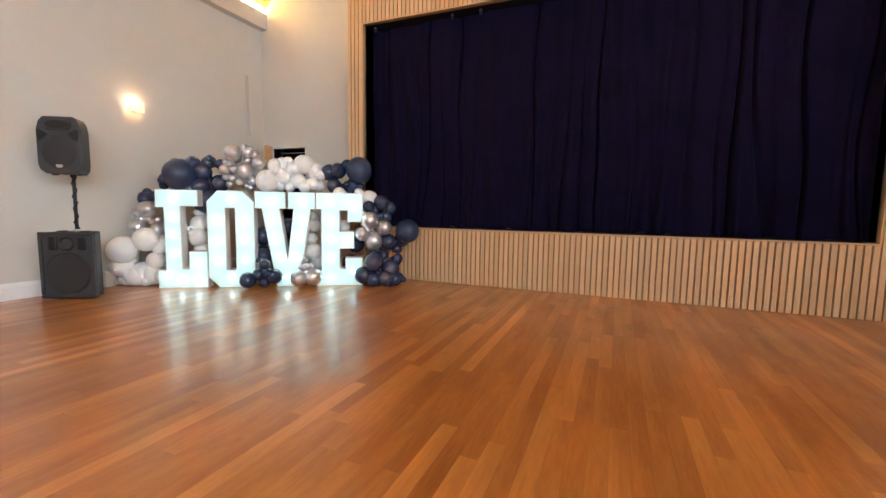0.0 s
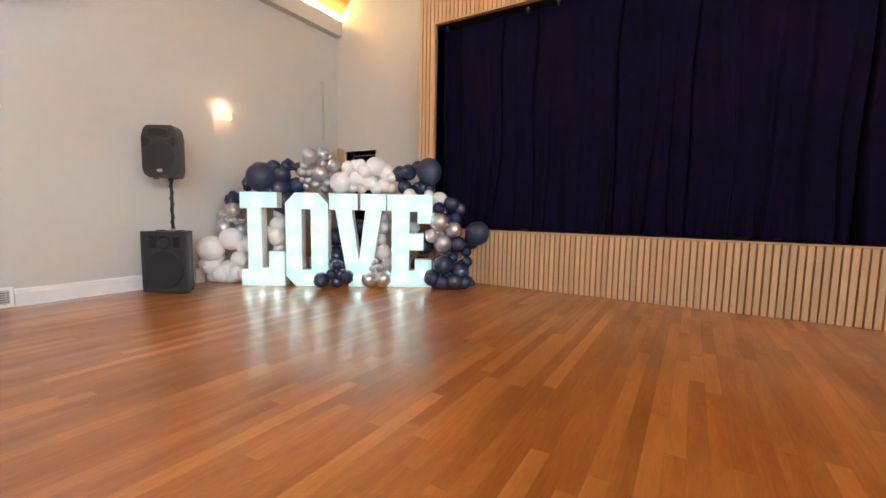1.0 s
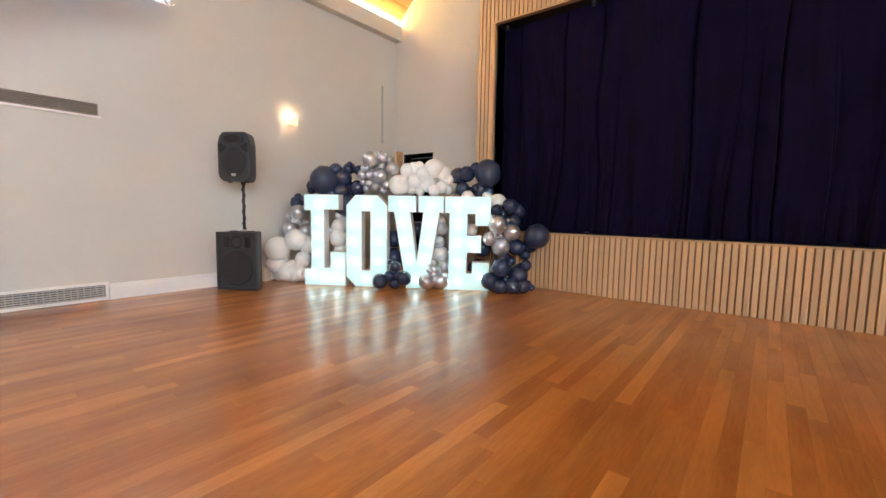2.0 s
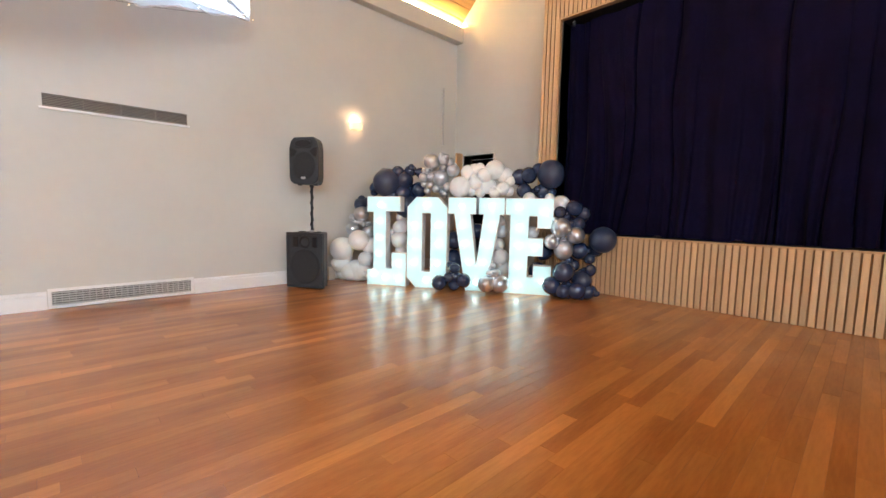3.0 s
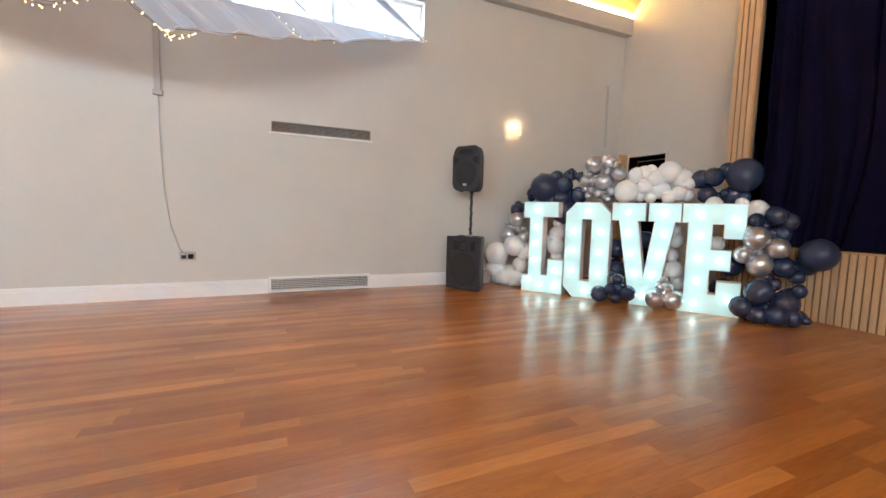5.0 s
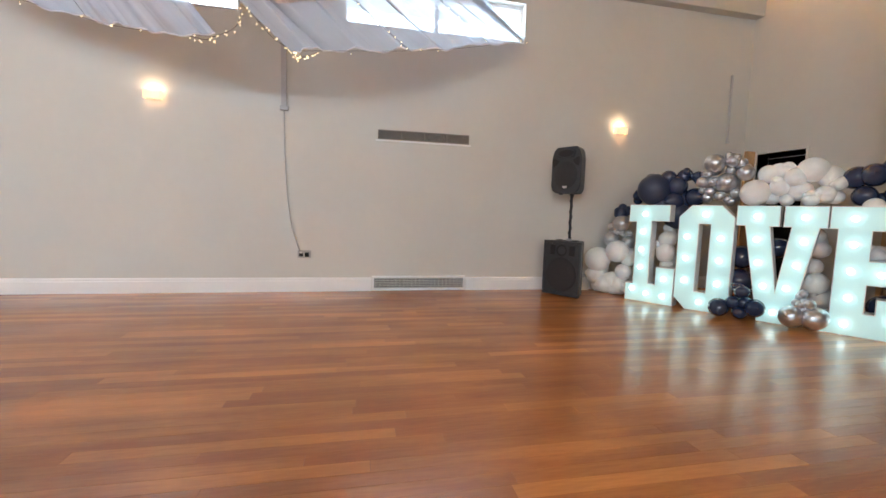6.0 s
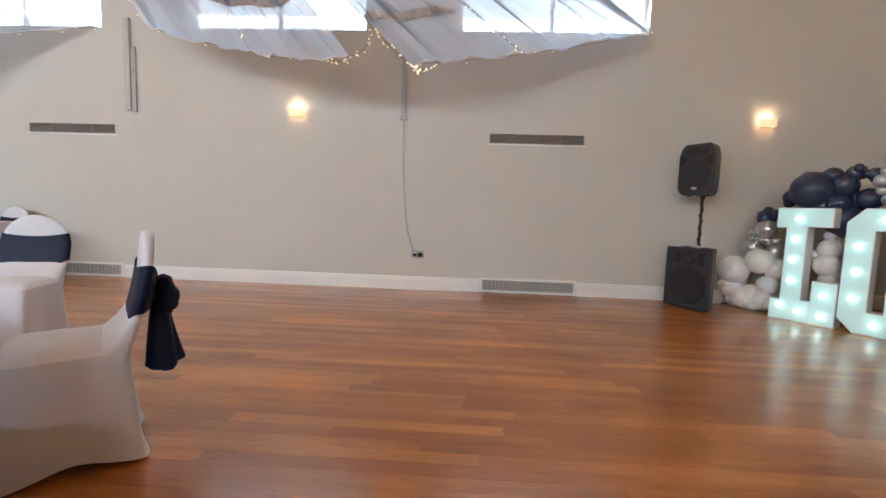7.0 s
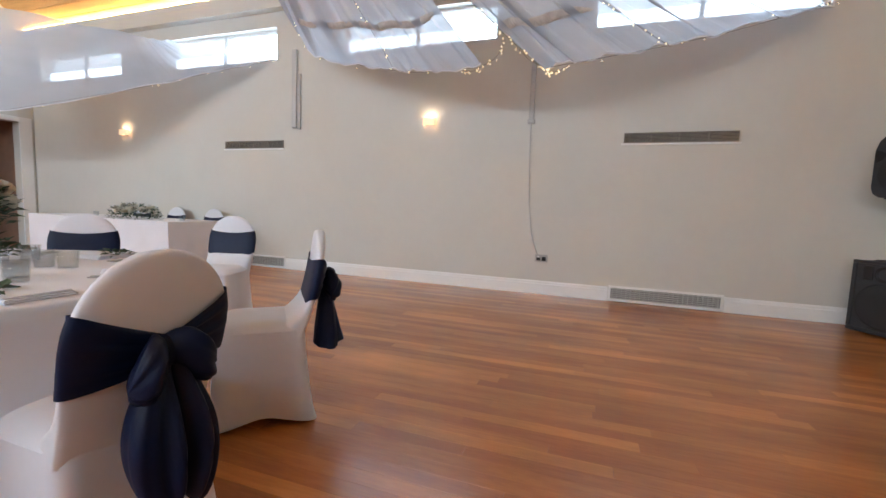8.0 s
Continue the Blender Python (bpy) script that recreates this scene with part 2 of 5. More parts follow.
def prism_bm(outline, y0, y1, bevel=0.0):
    """Solid from an outline of (x, z) points, between two depths along y."""
    b = bmesh.new()
    lo = [b.verts.new((x, y0, z)) for x, z in outline]
    f = b.faces.new(lo)
    r = bmesh.ops.extrude_face_region(b, geom=[f])
    for v in [g for g in r["geom"] if isinstance(g, bmesh.types.BMVert)]:
        v.co.y = y1
    bmesh.ops.recalc_face_normals(b, faces=list(b.faces))
    if bevel:
        bmesh.ops.bevel(b, geom=list(b.edges), offset=bevel, segments=2, affect="EDGES", profile=0.5)
    return b


def grid_bm(nu, nv, fn, close_u=False):
    b = bmesh.new()
    rows = [[b.verts.new(fn(i / (nu if close_u else nu - 1), j / (nv - 1))) for i in range(nu)] for j in range(nv)]
    for j in range(nv - 1):
        for i in range(nu if close_u else nu - 1):
            k = (i + 1) % nu
            b.faces.new((rows[j][i], rows[j][k], rows[j + 1][k], rows[j + 1][i]))
    return b


def tube_bm(points, r, n=8, r1=None):
    """Round tube along a polyline."""
    b = bmesh.new()
    rings, last = [], len(points) - 1
    for i, p in enumerate(points):
        d = (Vector(points[min(i + 1, last)]) - Vector(points[max(i - 1, 0)])).normalized()
        u = d.orthogonal().normalized() if abs(d.z) > 0.9 else d.cross(Vector((0, 0, 1))).normalized()
        w = d.cross(u)
        rr = r if r1 is None else r + (r1 - r) * i / last
        rings.append([b.verts.new(Vector(p) + rr * (math.cos(a) * u + math.sin(a) * w)) for a in [2 * math.pi * k / n for k in range(n)]])
    for a, c in zip(rings, rings[1:]):
        for k in range(n):
            b.faces.new((a[k], a[(k + 1) % n], c[(k + 1) % n], c[k]))
    b.faces.new(rings[0][::-1])
    b.faces.new(rings[-1])
    bmesh.ops.recalc_face_normals(b, faces=list(b.faces))
    return b


def lathe_bm(profile, n=24):
    """Turned shape from (radius, height) pairs."""
    b = bmesh.new()
    rings = [[b.verts.new((max(r, 1e-4) * math.cos(2 * math.pi * k / n), max(r, 1e-4) * math.sin(2 * math.pi * k / n), z)) for k in range(n)] for r, z in profile]
    for a, c in zip(rings, rings[1:]):
        for k in range(n):
            b.faces.new((a[k], a[(k + 1) % n], c[(k + 1) % n], c[k]))
    bmesh.ops.remove_doubles(b, verts=list(b.verts), dist=2e-4)
    bmesh.ops.recalc_face_normals(b, faces=list(b.faces))
    return b


def structure(name, bm, mat, label="", category="", smooth=False):
    return tagged(part(name, bm, mat, smooth=smooth), label, category, kind="structure")


# ---- walls, floor, ceiling ----
def long_wall(name, x_in, x_out, label):
    """Side wall pierced by the row of high windows."""
    bm = bmesh.new()
    a, b = min(x_in, x_out), max(x_in, x_out)
    top = 6.4
    box_bm(a, YS - 0.2, 0, b, YB + 0.2, WIN_Z0, bm=bm)
    box_bm(a, YS - 0.2, WIN_Z1, b, YB + 0.2, top, bm=bm)
    ys = YB + 0.2
    for yr in WIN_RIGHT:
        box_bm(a, yr, WIN_Z0, b, ys, WIN_Z1, bm=bm)
        ys = yr - WIN_W
    box_bm(a, YS - 0.2, WIN_Z0, b, ys, WIN_Z1, bm=bm)
    return structure(name, bm, M_WALL, label, "wall")


wall_west = long_wall("wall_west", XW, XW - 0.25, "off-white plastered wall with high windows")
wall_east = long_wall("wall_east", XE, XE + 0.25, "off-white plastered wall with high windows")

# stage wall: plain plaster with a doorway and the wide stage opening
OPEN_X0, OPEN_X1, OPEN_Z0, OPEN_Z1 = -3.45, 2.43, 0.76, 3.66
DOOR_X0, DOOR_X1, DOOR_Z = -5.56, -4.87, 2.03
bm = bmesh.new()
box_bm(XW, YB, 0, DOOR_X0, YB + 0.2, 6.4, bm=bm)
box_bm(DOOR_X0, YB, DOOR_Z, DOOR_X1, YB + 0.2, 6.4, bm=bm)
box_bm(DOOR_X1, YB, 0, -3.69, YB + 0.2, 6.4, bm=bm)
box_bm(-3.69, YN, 0, OPEN_X0, YB + 0.2, 6.4, bm=bm)
box_bm(OPEN_X0, YN, 0, OPEN_X1, YN + 0.2, OPEN_Z0 - 0.02, bm=bm)
box_bm(OPEN_X0, YN, OPEN_Z1 + 0.02, OPEN_X1, YN + 0.2, 6.4, bm=bm)
box_bm(OPEN_X1, YN, 0, 2.68, YB + 0.2, 6.4, bm=bm)
box_bm(2.68, YB, 0, XE, YB + 0.2, 6.4, bm=bm)
wall_north = structure("wall_north", bm, M_WALL, "off-white stage wall with a wide curtained opening", "wall")

# south wall with an opening to a brown lobby
bm = bmesh.new()
SO0, SO1, SOZ = -5.55, -3.6, 2.5
box_bm(XW, YS - 0.2, 0, SO0, YS, 6.4, bm=bm)
box_bm(SO1, YS - 0.2, 0, XE, YS, 6.4, bm=bm)
box_bm(SO0, YS - 0.2, SOZ, SO1, YS, 6.4, bm=bm)
wall_south = structure("wall_south", bm, M_WALL, "off-white end wall with a lobby opening", "wall")
bm = bmesh.new()
la, lb, lc0, ld = SO0 - 0.25, SO1 + 0.3, YS - 1.5, YS - 0.2
box_bm(la - 0.1, lc0 - 0.1, 0, lb + 0.1, lc0, 2.8, bm=bm)
box_bm(la - 0.1, lc0, 0, la, ld, 2.8, bm=bm)
box_bm(lb, lc0, 0, lb + 0.1, ld, 2.8, bm=bm)
box_bm(la - 0.1, lc0 - 0.1, 2.8, lb + 0.1, ld, 2.9, bm=bm)
structure("lobby_wall", bm, M_BROWN, "brown painted wall of the lobby beyond", "wall")
bm = bmesh.new()
for x, w in ((SO0 - 0.2, 0.2), (SO1, 0.1)):
    box_bm(x, YS, 0, x + w, YS + 0.03, SOZ + 0.1, 0.006, bm=bm)
box_bm(SO0, YS, SOZ, SO1, YS + 0.03, SOZ + 0.1, 0.006, bm=bm)
structure("door_frame_south", bm, M_TRIM, "white painted door frame", "door frame")

# ceiling: boards rising from the cove at both sides to a flat middle
SL = 0.946
def ceil_z(x):
    return 4.36 + SL * (x + 5.72)
bm = bmesh.new()
xs = [XW, -3.2, 2.2, XE]
zs = [ceil_z(XW), ceil_z(-3.2), ceil_z(-3.2), ceil_z(XW)]
for i in range(3):
    x0, z0, x1, z1 = xs[i], zs[i], xs[i + 1], zs[i + 1]
    n = 18 if i != 1 else 36
    for k in range(n):
        a, b = k / n + 0.06 / n, (k + 1) / n
        pts = [(x0 + (x1 - x0) * q, z0 + (z1 - z0) * q) for q in (a, b)]
        vs = [bm.verts.new((px, y, pz + dz)) for y in (YS - 0.1, YB + 0.1) for (px, pz), dz in ((pts[0], 0), (pts[1], 0), (pts[1], 0.03), (pts[0], 0.03))]
        for f in ((0, 1, 5, 4), (3, 2, 6, 7), (0, 4, 7, 3), (1, 2, 6, 5)):
            bm.faces.new([vs[q] for q in f])
bmesh.ops.recalc_face_normals(bm, faces=list(bm.faces))
ceiling = structure("ceiling", bm, M_CEIL, "sloping ceiling of warm pine boards", "ceiling")
bm = bmesh.new()
for i in range(3):
    vs = [bm.verts.new(c) for c in ((xs[i], YS - 0.1, zs[i] + 0.035), (xs[i + 1], YS - 0.1, zs[i + 1] + 0.035), (xs[i + 1], YB + 0.1, zs[i + 1] + 0.035), (xs[i], YB + 0.1, zs[i] + 0.035))]
    bm.faces.new(vs)
structure("ceiling_backing", bm, M_SLAT_BACK, "dark backing above the ceiling boards", "ceiling")

# cove boxing along both long walls, with a warm strip lying on its lip
for side, x0, x1 in (("west", XW, -5.655), ("east", XE - 0.145, XE)):
    bm = box_bm(x0, YS, 4.04, x1, YB, 4.31, 0.006)
    structure("cove_" + side, bm, M_WALL, "off-white boxed cove below the ceiling", "cove")
    xl = x1 - 0.03 if side == "west" else x0 + 0.03
    strip = part("led_strip", box_bm(xl - 0.012, YS + 0.05, 4.313, xl + 0.012, YB - 0.02, 4.325), M_COVE)
    tagged(strip, "glowing warm strip light on the cove", "strip light")

# skirting boards with a moulded top
def skirting(name, p0, p1, inward):
    """Board from p0 to p1 on the floor, standing inward of the wall."""
    prof = [(0, 0), (0.022, 0), (0.022, 0.135), (0.014, 0.142), (0.014, 0.158), (0.006, 0.175), (0, 0.178)]
    b = bmesh.new()
    ends = []
    for p in (p0, p1):
        ends.append([b.verts.new((p[0] + inward[0] * d, p[1] + inward[1] * d, z)) for d, z in prof])
    for k in range(len(prof)):
        q = (k + 1) % len(prof)
        b.faces.new((ends[0][k], ends[0][q], ends[1][q], ends[1][k]))
    b.faces.new(ends[0][::-1])
    b.faces.new(ends[1])
    bmesh.ops.recalc_face_normals(b, faces=list(b.faces))
    return structure(name, b, M_TRIM, "white moulded skirting board", "skirting")

GRILLES = [(0.24, 1.49), (-5.93, -4.67)]
ys = YB
for i, (a, b) in enumerate(GRILLES):
    skirting("baseboard_west_%d" % i, (XW, ys, 0), (XW, b + 0.005, 0), (1, 0))
    ys = a - 0.005
skirting("baseboard_west_9", (XW, ys, 0), (XW, YS, 0), (1, 0))
skirting("baseboard_east", (XE, YB, 0), (XE, YS, 0), (-1, 0))
skirting("baseboard_north", (XW + 0.022, YB, 0), (DOOR_X0 - 0.06, YB, 0), (0, -1))
skirting("baseboard_north_2", (DOOR_X1 + 0.06, YB, 0), (-3.74, YB, 0), (0, -1))

# windows: frame, mullion, panes, sky outside
def window(name, x_in, sgn, yr):
    w = thing(name, label="high white window with two bright panes", category="window", kind="structure")
    yl = yr - WIN_W
    xo = x_in - sgn * 0.14
    fr = bmesh.new()
    for (y0, y1, z0, z1) in ((yl, yr, WIN_Z0, WIN_Z0 + 0.035), (yl, yr, WIN_Z1 - 0.035, WIN_Z1), (yl, yl + 0.04, WIN_Z0 + 0.035, WIN_Z1 - 0.035), (yr - 0.04, yr, WIN_Z0 + 0.035, WIN_Z1 - 0.035), ((yl + yr) / 2 - 0.025, (yl + yr) / 2 + 0.025, WIN_Z0 + 0.035, WIN_Z1 - 0.035)):
        box_bm(xo - 0.03, y0, z0, xo + 0.03, y1, z1, 0.004, bm=fr)
    part("window_frame", fr, M_TRIM, w)
    part("window_sill", box_bm(min(x_in - sgn * 0.1, x_in + sgn * 0.015), yl + 0.003, WIN_Z0, max(x_in - sgn * 0.1, x_in + sgn * 0.015), yr - 0.003, WIN_Z0 + 0.02, 0.004), M_TRIM, w)
    for a, b in ((yl + 0.04, (yl + yr) / 2 - 0.025), ((yl + yr) / 2 + 0.025, yr - 0.04)):
        g = part("pane", box_bm(xo - 0.004, a, WIN_Z0 + 0.035, xo + 0.004, b, WIN_Z1 - 0.035), M_GLASS, w)
        g.visible_shadow = False
    return w


for i, yr in enumerate(WIN_RIGHT):
    window("window_%d" % (i + 1), XW, 1, yr)
    # east windows are out of view, assumed as a mirror of the west row
    window("window_%d" % (i + 5), XE, -1, yr)
for name, x in (("backdrop_west", XW - 1.5), ("backdrop_east", XE + 1.5)):
    structure(name, box_bm(x - 0.02, YS - 3, 1.5, x + 0.02, YN + 2, 7.5), M_SKYPANE, "pale bright sky outside", "sky")

# ---- stage front ----
YF = 5.455                                  # face of the slats
PITCH, SLAT = 0.0643, 0.0495
PAN_X0, PAN_X1, PAN_Z1 = -3.72, 2.70, 4.9
bm = bmesh.new()
box_bm(PAN_X0, YF + 0.018, 0.0, PAN_X1, YN - 0.001, OPEN_Z0 - 0.021, bm=bm)
box_bm(PAN_X0, YN - 0.001, 0.0, -3.691, YB - 0.001, PAN_Z1, bm=bm)
box_bm(2.681, YN - 0.001, 0.0, PAN_X1, YB - 0.001, PAN_Z1, bm=bm)
box_bm(PAN_X0, YF + 0.018, OPEN_Z0 - 0.021, OPEN_X0 - 0.021, YN - 0.001, OPEN_Z1 + 0.021, bm=bm)
box_bm(OPEN_X1 + 0.021, YF + 0.018, OPEN_Z0 - 0.021, PAN_X1, YN - 0.001, OPEN_Z1 + 0.021, bm=bm)
box_bm(PAN_X0, YF + 0.018, OPEN_Z1 + 0.021, PAN_X1, YN - 0.001, PAN_Z1, bm=bm)
stage_front = structure("stage_front", bm, M_SLAT_BACK, "stage surround clad in upright pale oak slats", "panelling")
def lining(y0, y1):
    b = bmesh.new()
    box_bm(OPEN_X0 - 0.02, y0, OPEN_Z0 - 0.02, OPEN_X1 + 0.02, y1, OPEN_Z0, 0.002, bm=b)
    box_bm(OPEN_X0 - 0.02, y0, OPEN_Z1, OPEN_X1 + 0.02, y1, OPEN_Z1 + 0.02, 0.002, bm=b)
    box_bm(OPEN_X0 - 0.02, y0, OPEN_Z0, OPEN_X0, y1, OPEN_Z1, 0.002, bm=b)
    box_bm(OPEN_X1, y0, OPEN_Z0, OPEN_X1 + 0.02, y1, OPEN_Z1, 0.002, bm=b)
    return b


trim = lining(YF - 0.004, YF + 0.07)
# near-black colour darkens the recess behind the oak lining
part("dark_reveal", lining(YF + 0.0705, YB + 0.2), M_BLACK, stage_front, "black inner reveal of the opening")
part("opening_lining", trim, M_OAK, stage_front, "oak lining of the stage opening")

# stage behind: floor, dark box, velvet curtain
structure("stage_floor", box_bm(OPEN_X0 - 0.2, YN + 0.2, 0.66, OPEN_X1 + 0.2, YN + 3.2, 0.757), M_OAK, "wooden stage floor", "floor")
bm = bmesh.new()
box_bm(OPEN_X0 - 1.1, YB + 0.2, 0, OPEN_X0 - 1.0, YN + 3.3, 5, bm=bm)
box_bm(OPEN_X1 + 1.0, YB + 0.2, 0, OPEN_X1 + 1.1, YN + 3.3, 5, bm=bm)
box_bm(OPEN_X0 - 1.0, YN + 3.2, 0, OPEN_X1 + 1.0, YN + 3.3, 5, bm=bm)
box_bm(OPEN_X0 - 1.0, YN + 0.2, 4.9, OPEN_X1 + 1.0, YN + 3.2, 5, bm=bm)
structure("stage_walls", bm, M_BLACK, "black walls of the stage", "wall")


def curtain_point(u, v):
    x = OPEN_X0 - 0.3 + u * (OPEN_X1 - OPEN_X0 + 0.6)
    z = 0.765 + v * 3.15
    w = 1.0 - 0.45 * v
    # folds wander, merge and die out on their way up
    s = x + 0.10 * noise.noise((x * 1.1, v * 0.8, 3.1)) + 0.09 * noise.noise((x * 2.6, v * 2.2, 9.7))
    deep = 0.07 * noise.noise((s * 2.1, v * 0.35, 1.7))
    mid = 0.07 * noise.noise((s * 6.3 + 1.2 * v * v, v * 0.9, 5.2))
    fine = 0.03 * noise.noise((s * 15.0, v * 1.1, 8.4)) * (1 - v) ** 0.5
    gap = abs(noise.noise((s * 2.7, 0.25 * v, 14.6)))
    gap2 = abs(noise.noise((s * 4.4, 0.4 * v, 21.3)))
    crease = 0.13 * max(0.0, 1 - gap / 0.10) ** 1.5 + 0.08 * max(0.0, 1 - gap2 / 0.09) ** 1.5 * (1 - v)
    y = YN + 0.22 + w * (deep + mid + fine + crease)
    x += 0.05 * w * noise.noise((s * 6.1, v * 0.6, 12.5))
    y -= 0.05 * (1 - v) ** 9 * (0.5 + noise.noise((s * 5, 0, 4)))
    z += 0.03 * (1 - v) ** 8 * noise.noise((s * 6.5, 0.2, 6))
    return (x, y, z)


cur = thing("stage_curtain", label="closed navy velvet stage curtain in soft upright folds", category="curtain")
part("drape", grid_bm(760, 34, curtain_point), M_CURTAIN, cur, smooth=True)
part("curtain_rail", tube_bm([(OPEN_X0 - 0.3, YN + 0.25, 3.93), (OPEN_X1 + 0.3, YN + 0.25, 3.93)], 0.02), M_STEEL, cur)

# small stage lamps hung behind the top lining, unlit
def stage_spot(x, z):
    s = thing("stage_spotlight", pose(x, YN + 0.10, z), "small dark spotlight under the stage head", "spotlight", "stage spotlights")
    part("body", lathe_bm([(0.0, 0.0), (0.019, 0.0), (0.022, -0.008), (0.022, -0.05), (0.017, -0.056), (0.0, -0.056)], 16), M_GRILLE, s, smooth=True)
    part("bracket", box_bm(-0.005, -0.005, -0.01, 0.005, 0.005, OPEN_Z1 - z), M_STEEL, s)
    part("lens_ring", tube_bm([(0.023 * math.cos(a), 0.023 * math.sin(a), -0.005) for a in [k * math.pi / 8 for k in range(17)]], 0.003, 6), M_STEEL, s)


for x in (-3.33, -2.12, -1.72):
    stage_spot(x, OPEN_Z1 - 0.02)

# doorway beside the stage
door = thing("door_1", label="open oak door beside the stage, dark beyond", category="door", kind="structure")
bm = bmesh.new()
box_bm(DOOR_X0 - 0.03, YB - 0.015, 0, DOOR_X0, YB + 0.2, DOOR_Z + 0.05, 0.003, bm=bm)
box_bm(DOOR_X1, YB - 0.015, 0, DOOR_X1 + 0.03, YB + 0.2, DOOR_Z + 0.03, 0.003, bm=bm)
box_bm(DOOR_X0, YB - 0.015, DOOR_Z, DOOR_X1, YB + 0.2, DOOR_Z + 0.02, 0.003, bm=bm)
part("door_frame", bm, M_WALL, door, "painted door frame")
part("door_leaf", box_bm(DOOR_X0 - 0.075, YB - 0.16, 0.008, DOOR_X0 - 0.032, YB - 0.003, DOOR_Z + 0.05, 0.004), M_OAK, door, "oak edge of the folded-back door")
# side room: lack of light is painted as near-black on every surface
bm = bmesh.new()
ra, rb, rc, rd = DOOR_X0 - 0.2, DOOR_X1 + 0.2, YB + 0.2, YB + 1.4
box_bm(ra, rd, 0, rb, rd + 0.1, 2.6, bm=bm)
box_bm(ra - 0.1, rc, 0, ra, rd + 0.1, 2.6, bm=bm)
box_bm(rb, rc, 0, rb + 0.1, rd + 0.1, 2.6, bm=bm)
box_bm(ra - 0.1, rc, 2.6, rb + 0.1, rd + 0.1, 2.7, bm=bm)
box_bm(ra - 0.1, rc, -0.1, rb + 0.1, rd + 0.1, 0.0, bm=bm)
structure("side_room", bm, M_BLACK, "side room behind the door, its darkness painted near-black", "wall")
part("door_closer", box_bm(DOOR_X0 + 0.1, YB + 0.06, DOOR_Z - 0.075, DOOR_X1 - 0.05, YB + 0.075, DOOR_Z - 0.068), M_CHROME, door)

# ---- fittings on the west wall ----
def louvre_vent(yc, w, z0, z1, name, label, frame_mat, slat_mat, nslat, border, sill):
    v = thing(name, pose(XW, yc, (z0 + z1) / 2), label, "vent", name + "s on the wall")
    h = (z1 - z0) / 2
    part("backing", box_bm(0.0005, -w / 2 + 0.004, -h + 0.004, 0.003, w / 2 - 0.004, h - 0.004), M_DUCT, v)
    fr = bmesh.new()
    for y0, y1, a, b in ((-w / 2, w / 2, -h, -h + border), (-w / 2, w / 2, h - border, h), (-w / 2, -w / 2 + border, -h + border, h - border), (w / 2 - border, w / 2, -h + border, h - border)):
        box_bm(0.0, y0, a, 0.022, y1, b, 0.003, bm=fr)
    part("frame", fr, frame_mat, v)
    for k in range(nslat):
        z = -h + border + (2 * h - 2 * border) * (k + 0.5) / nslat
        b = box_bm(0.004, -w / 2 + border, -0.0035, 0.02, w / 2 - border, 0.0015)
        for q in b.verts:
            q.co.z += z + (0.012 - q.co.x) * 0.5
        part("slat", b, slat_mat, v)
    bars = 3 if sill else 23
    for k in range(bars):
        y = -w / 2 + w * (k + 1) / (bars + 1)
        part("mullion", box_bm(0.004, y - 0.003, -h + border, 0.0205, y + 0.003, h - border), slat_mat, v)
    if sill:
        part("sill", box_bm(0, -w / 2 - 0.025, -h - 0.024, 0.022, w / 2 + 0.025, -h - 0.002, 0.004), M_TRIM, v, "white ledge below the vent")
    return v


for yc in (0.885, -5.32):
    louvre_vent(yc, 1.19, 1.945, 2.065, "air_vent", "long brown-grey louvred air vent with a white ledge", M_LOUVRE, M_LOUVRE, 7, 0.006, True)
for a, b in GRILLES:
    louvre_vent((a + b) / 2, b - a, 0.004, 0.2, "floor_grille", "white louvred heating grille set in the skirting", M_TRIM, M_GRILLE_WHITE, 6, 0.03, False)


def wall_sconce(y):
    s = thing("wall_light", pose(XW, y, 2.27), "lit glass wall light glowing warm white", "wall light", "wall lights")
    part("backplate", box_bm(0, -0.05, -0.055, 0.015, 0.05, 0.045, 0.006), M_CHROME, s)
    # open glass box, the bulb inside lights the wall
    g = bmesh.new()
    for y0, y1, x0, x1 in ((-0.085, 0.085, 0.085, 0.092), (-0.085, -0.079, 0.02, 0.085), (0.079, 0.085, 0.02, 0.085)):
        box_bm(x0, y0, -0.05, x1, y1, 0.04, 0.002, bm=g)
    part("shade", g, M_AMBER, s, "glowing amber glass shade")
    part("bulb", lathe_bm([(0.0, -0.018), (0.012, -0.014), (0.018, 0.0), (0.013, 0.014), (0.0, 0.02)], 14), M_SHADE, s, smooth=True).location = (0.05, 0.0, 0.0)
    part("arm", tube_bm([(0.012, 0, -0.04), (0.05, 0, -0.04), (0.05, 0, -0.02)], 0.006), M_CHROME, s)
    d = bpy.data.lights.new("wall_light_glow", "POINT")
    d.energy, d.color, d.shadow_soft_size = 1.6, (1.0, 0.68, 0.38), 0.03
    l = new("wall_light_glow", d)
    l.location = (XW + 0.06, y, 2.335)


for y in (3.68, -2.22, -8.29):
    wall_sconce(y)

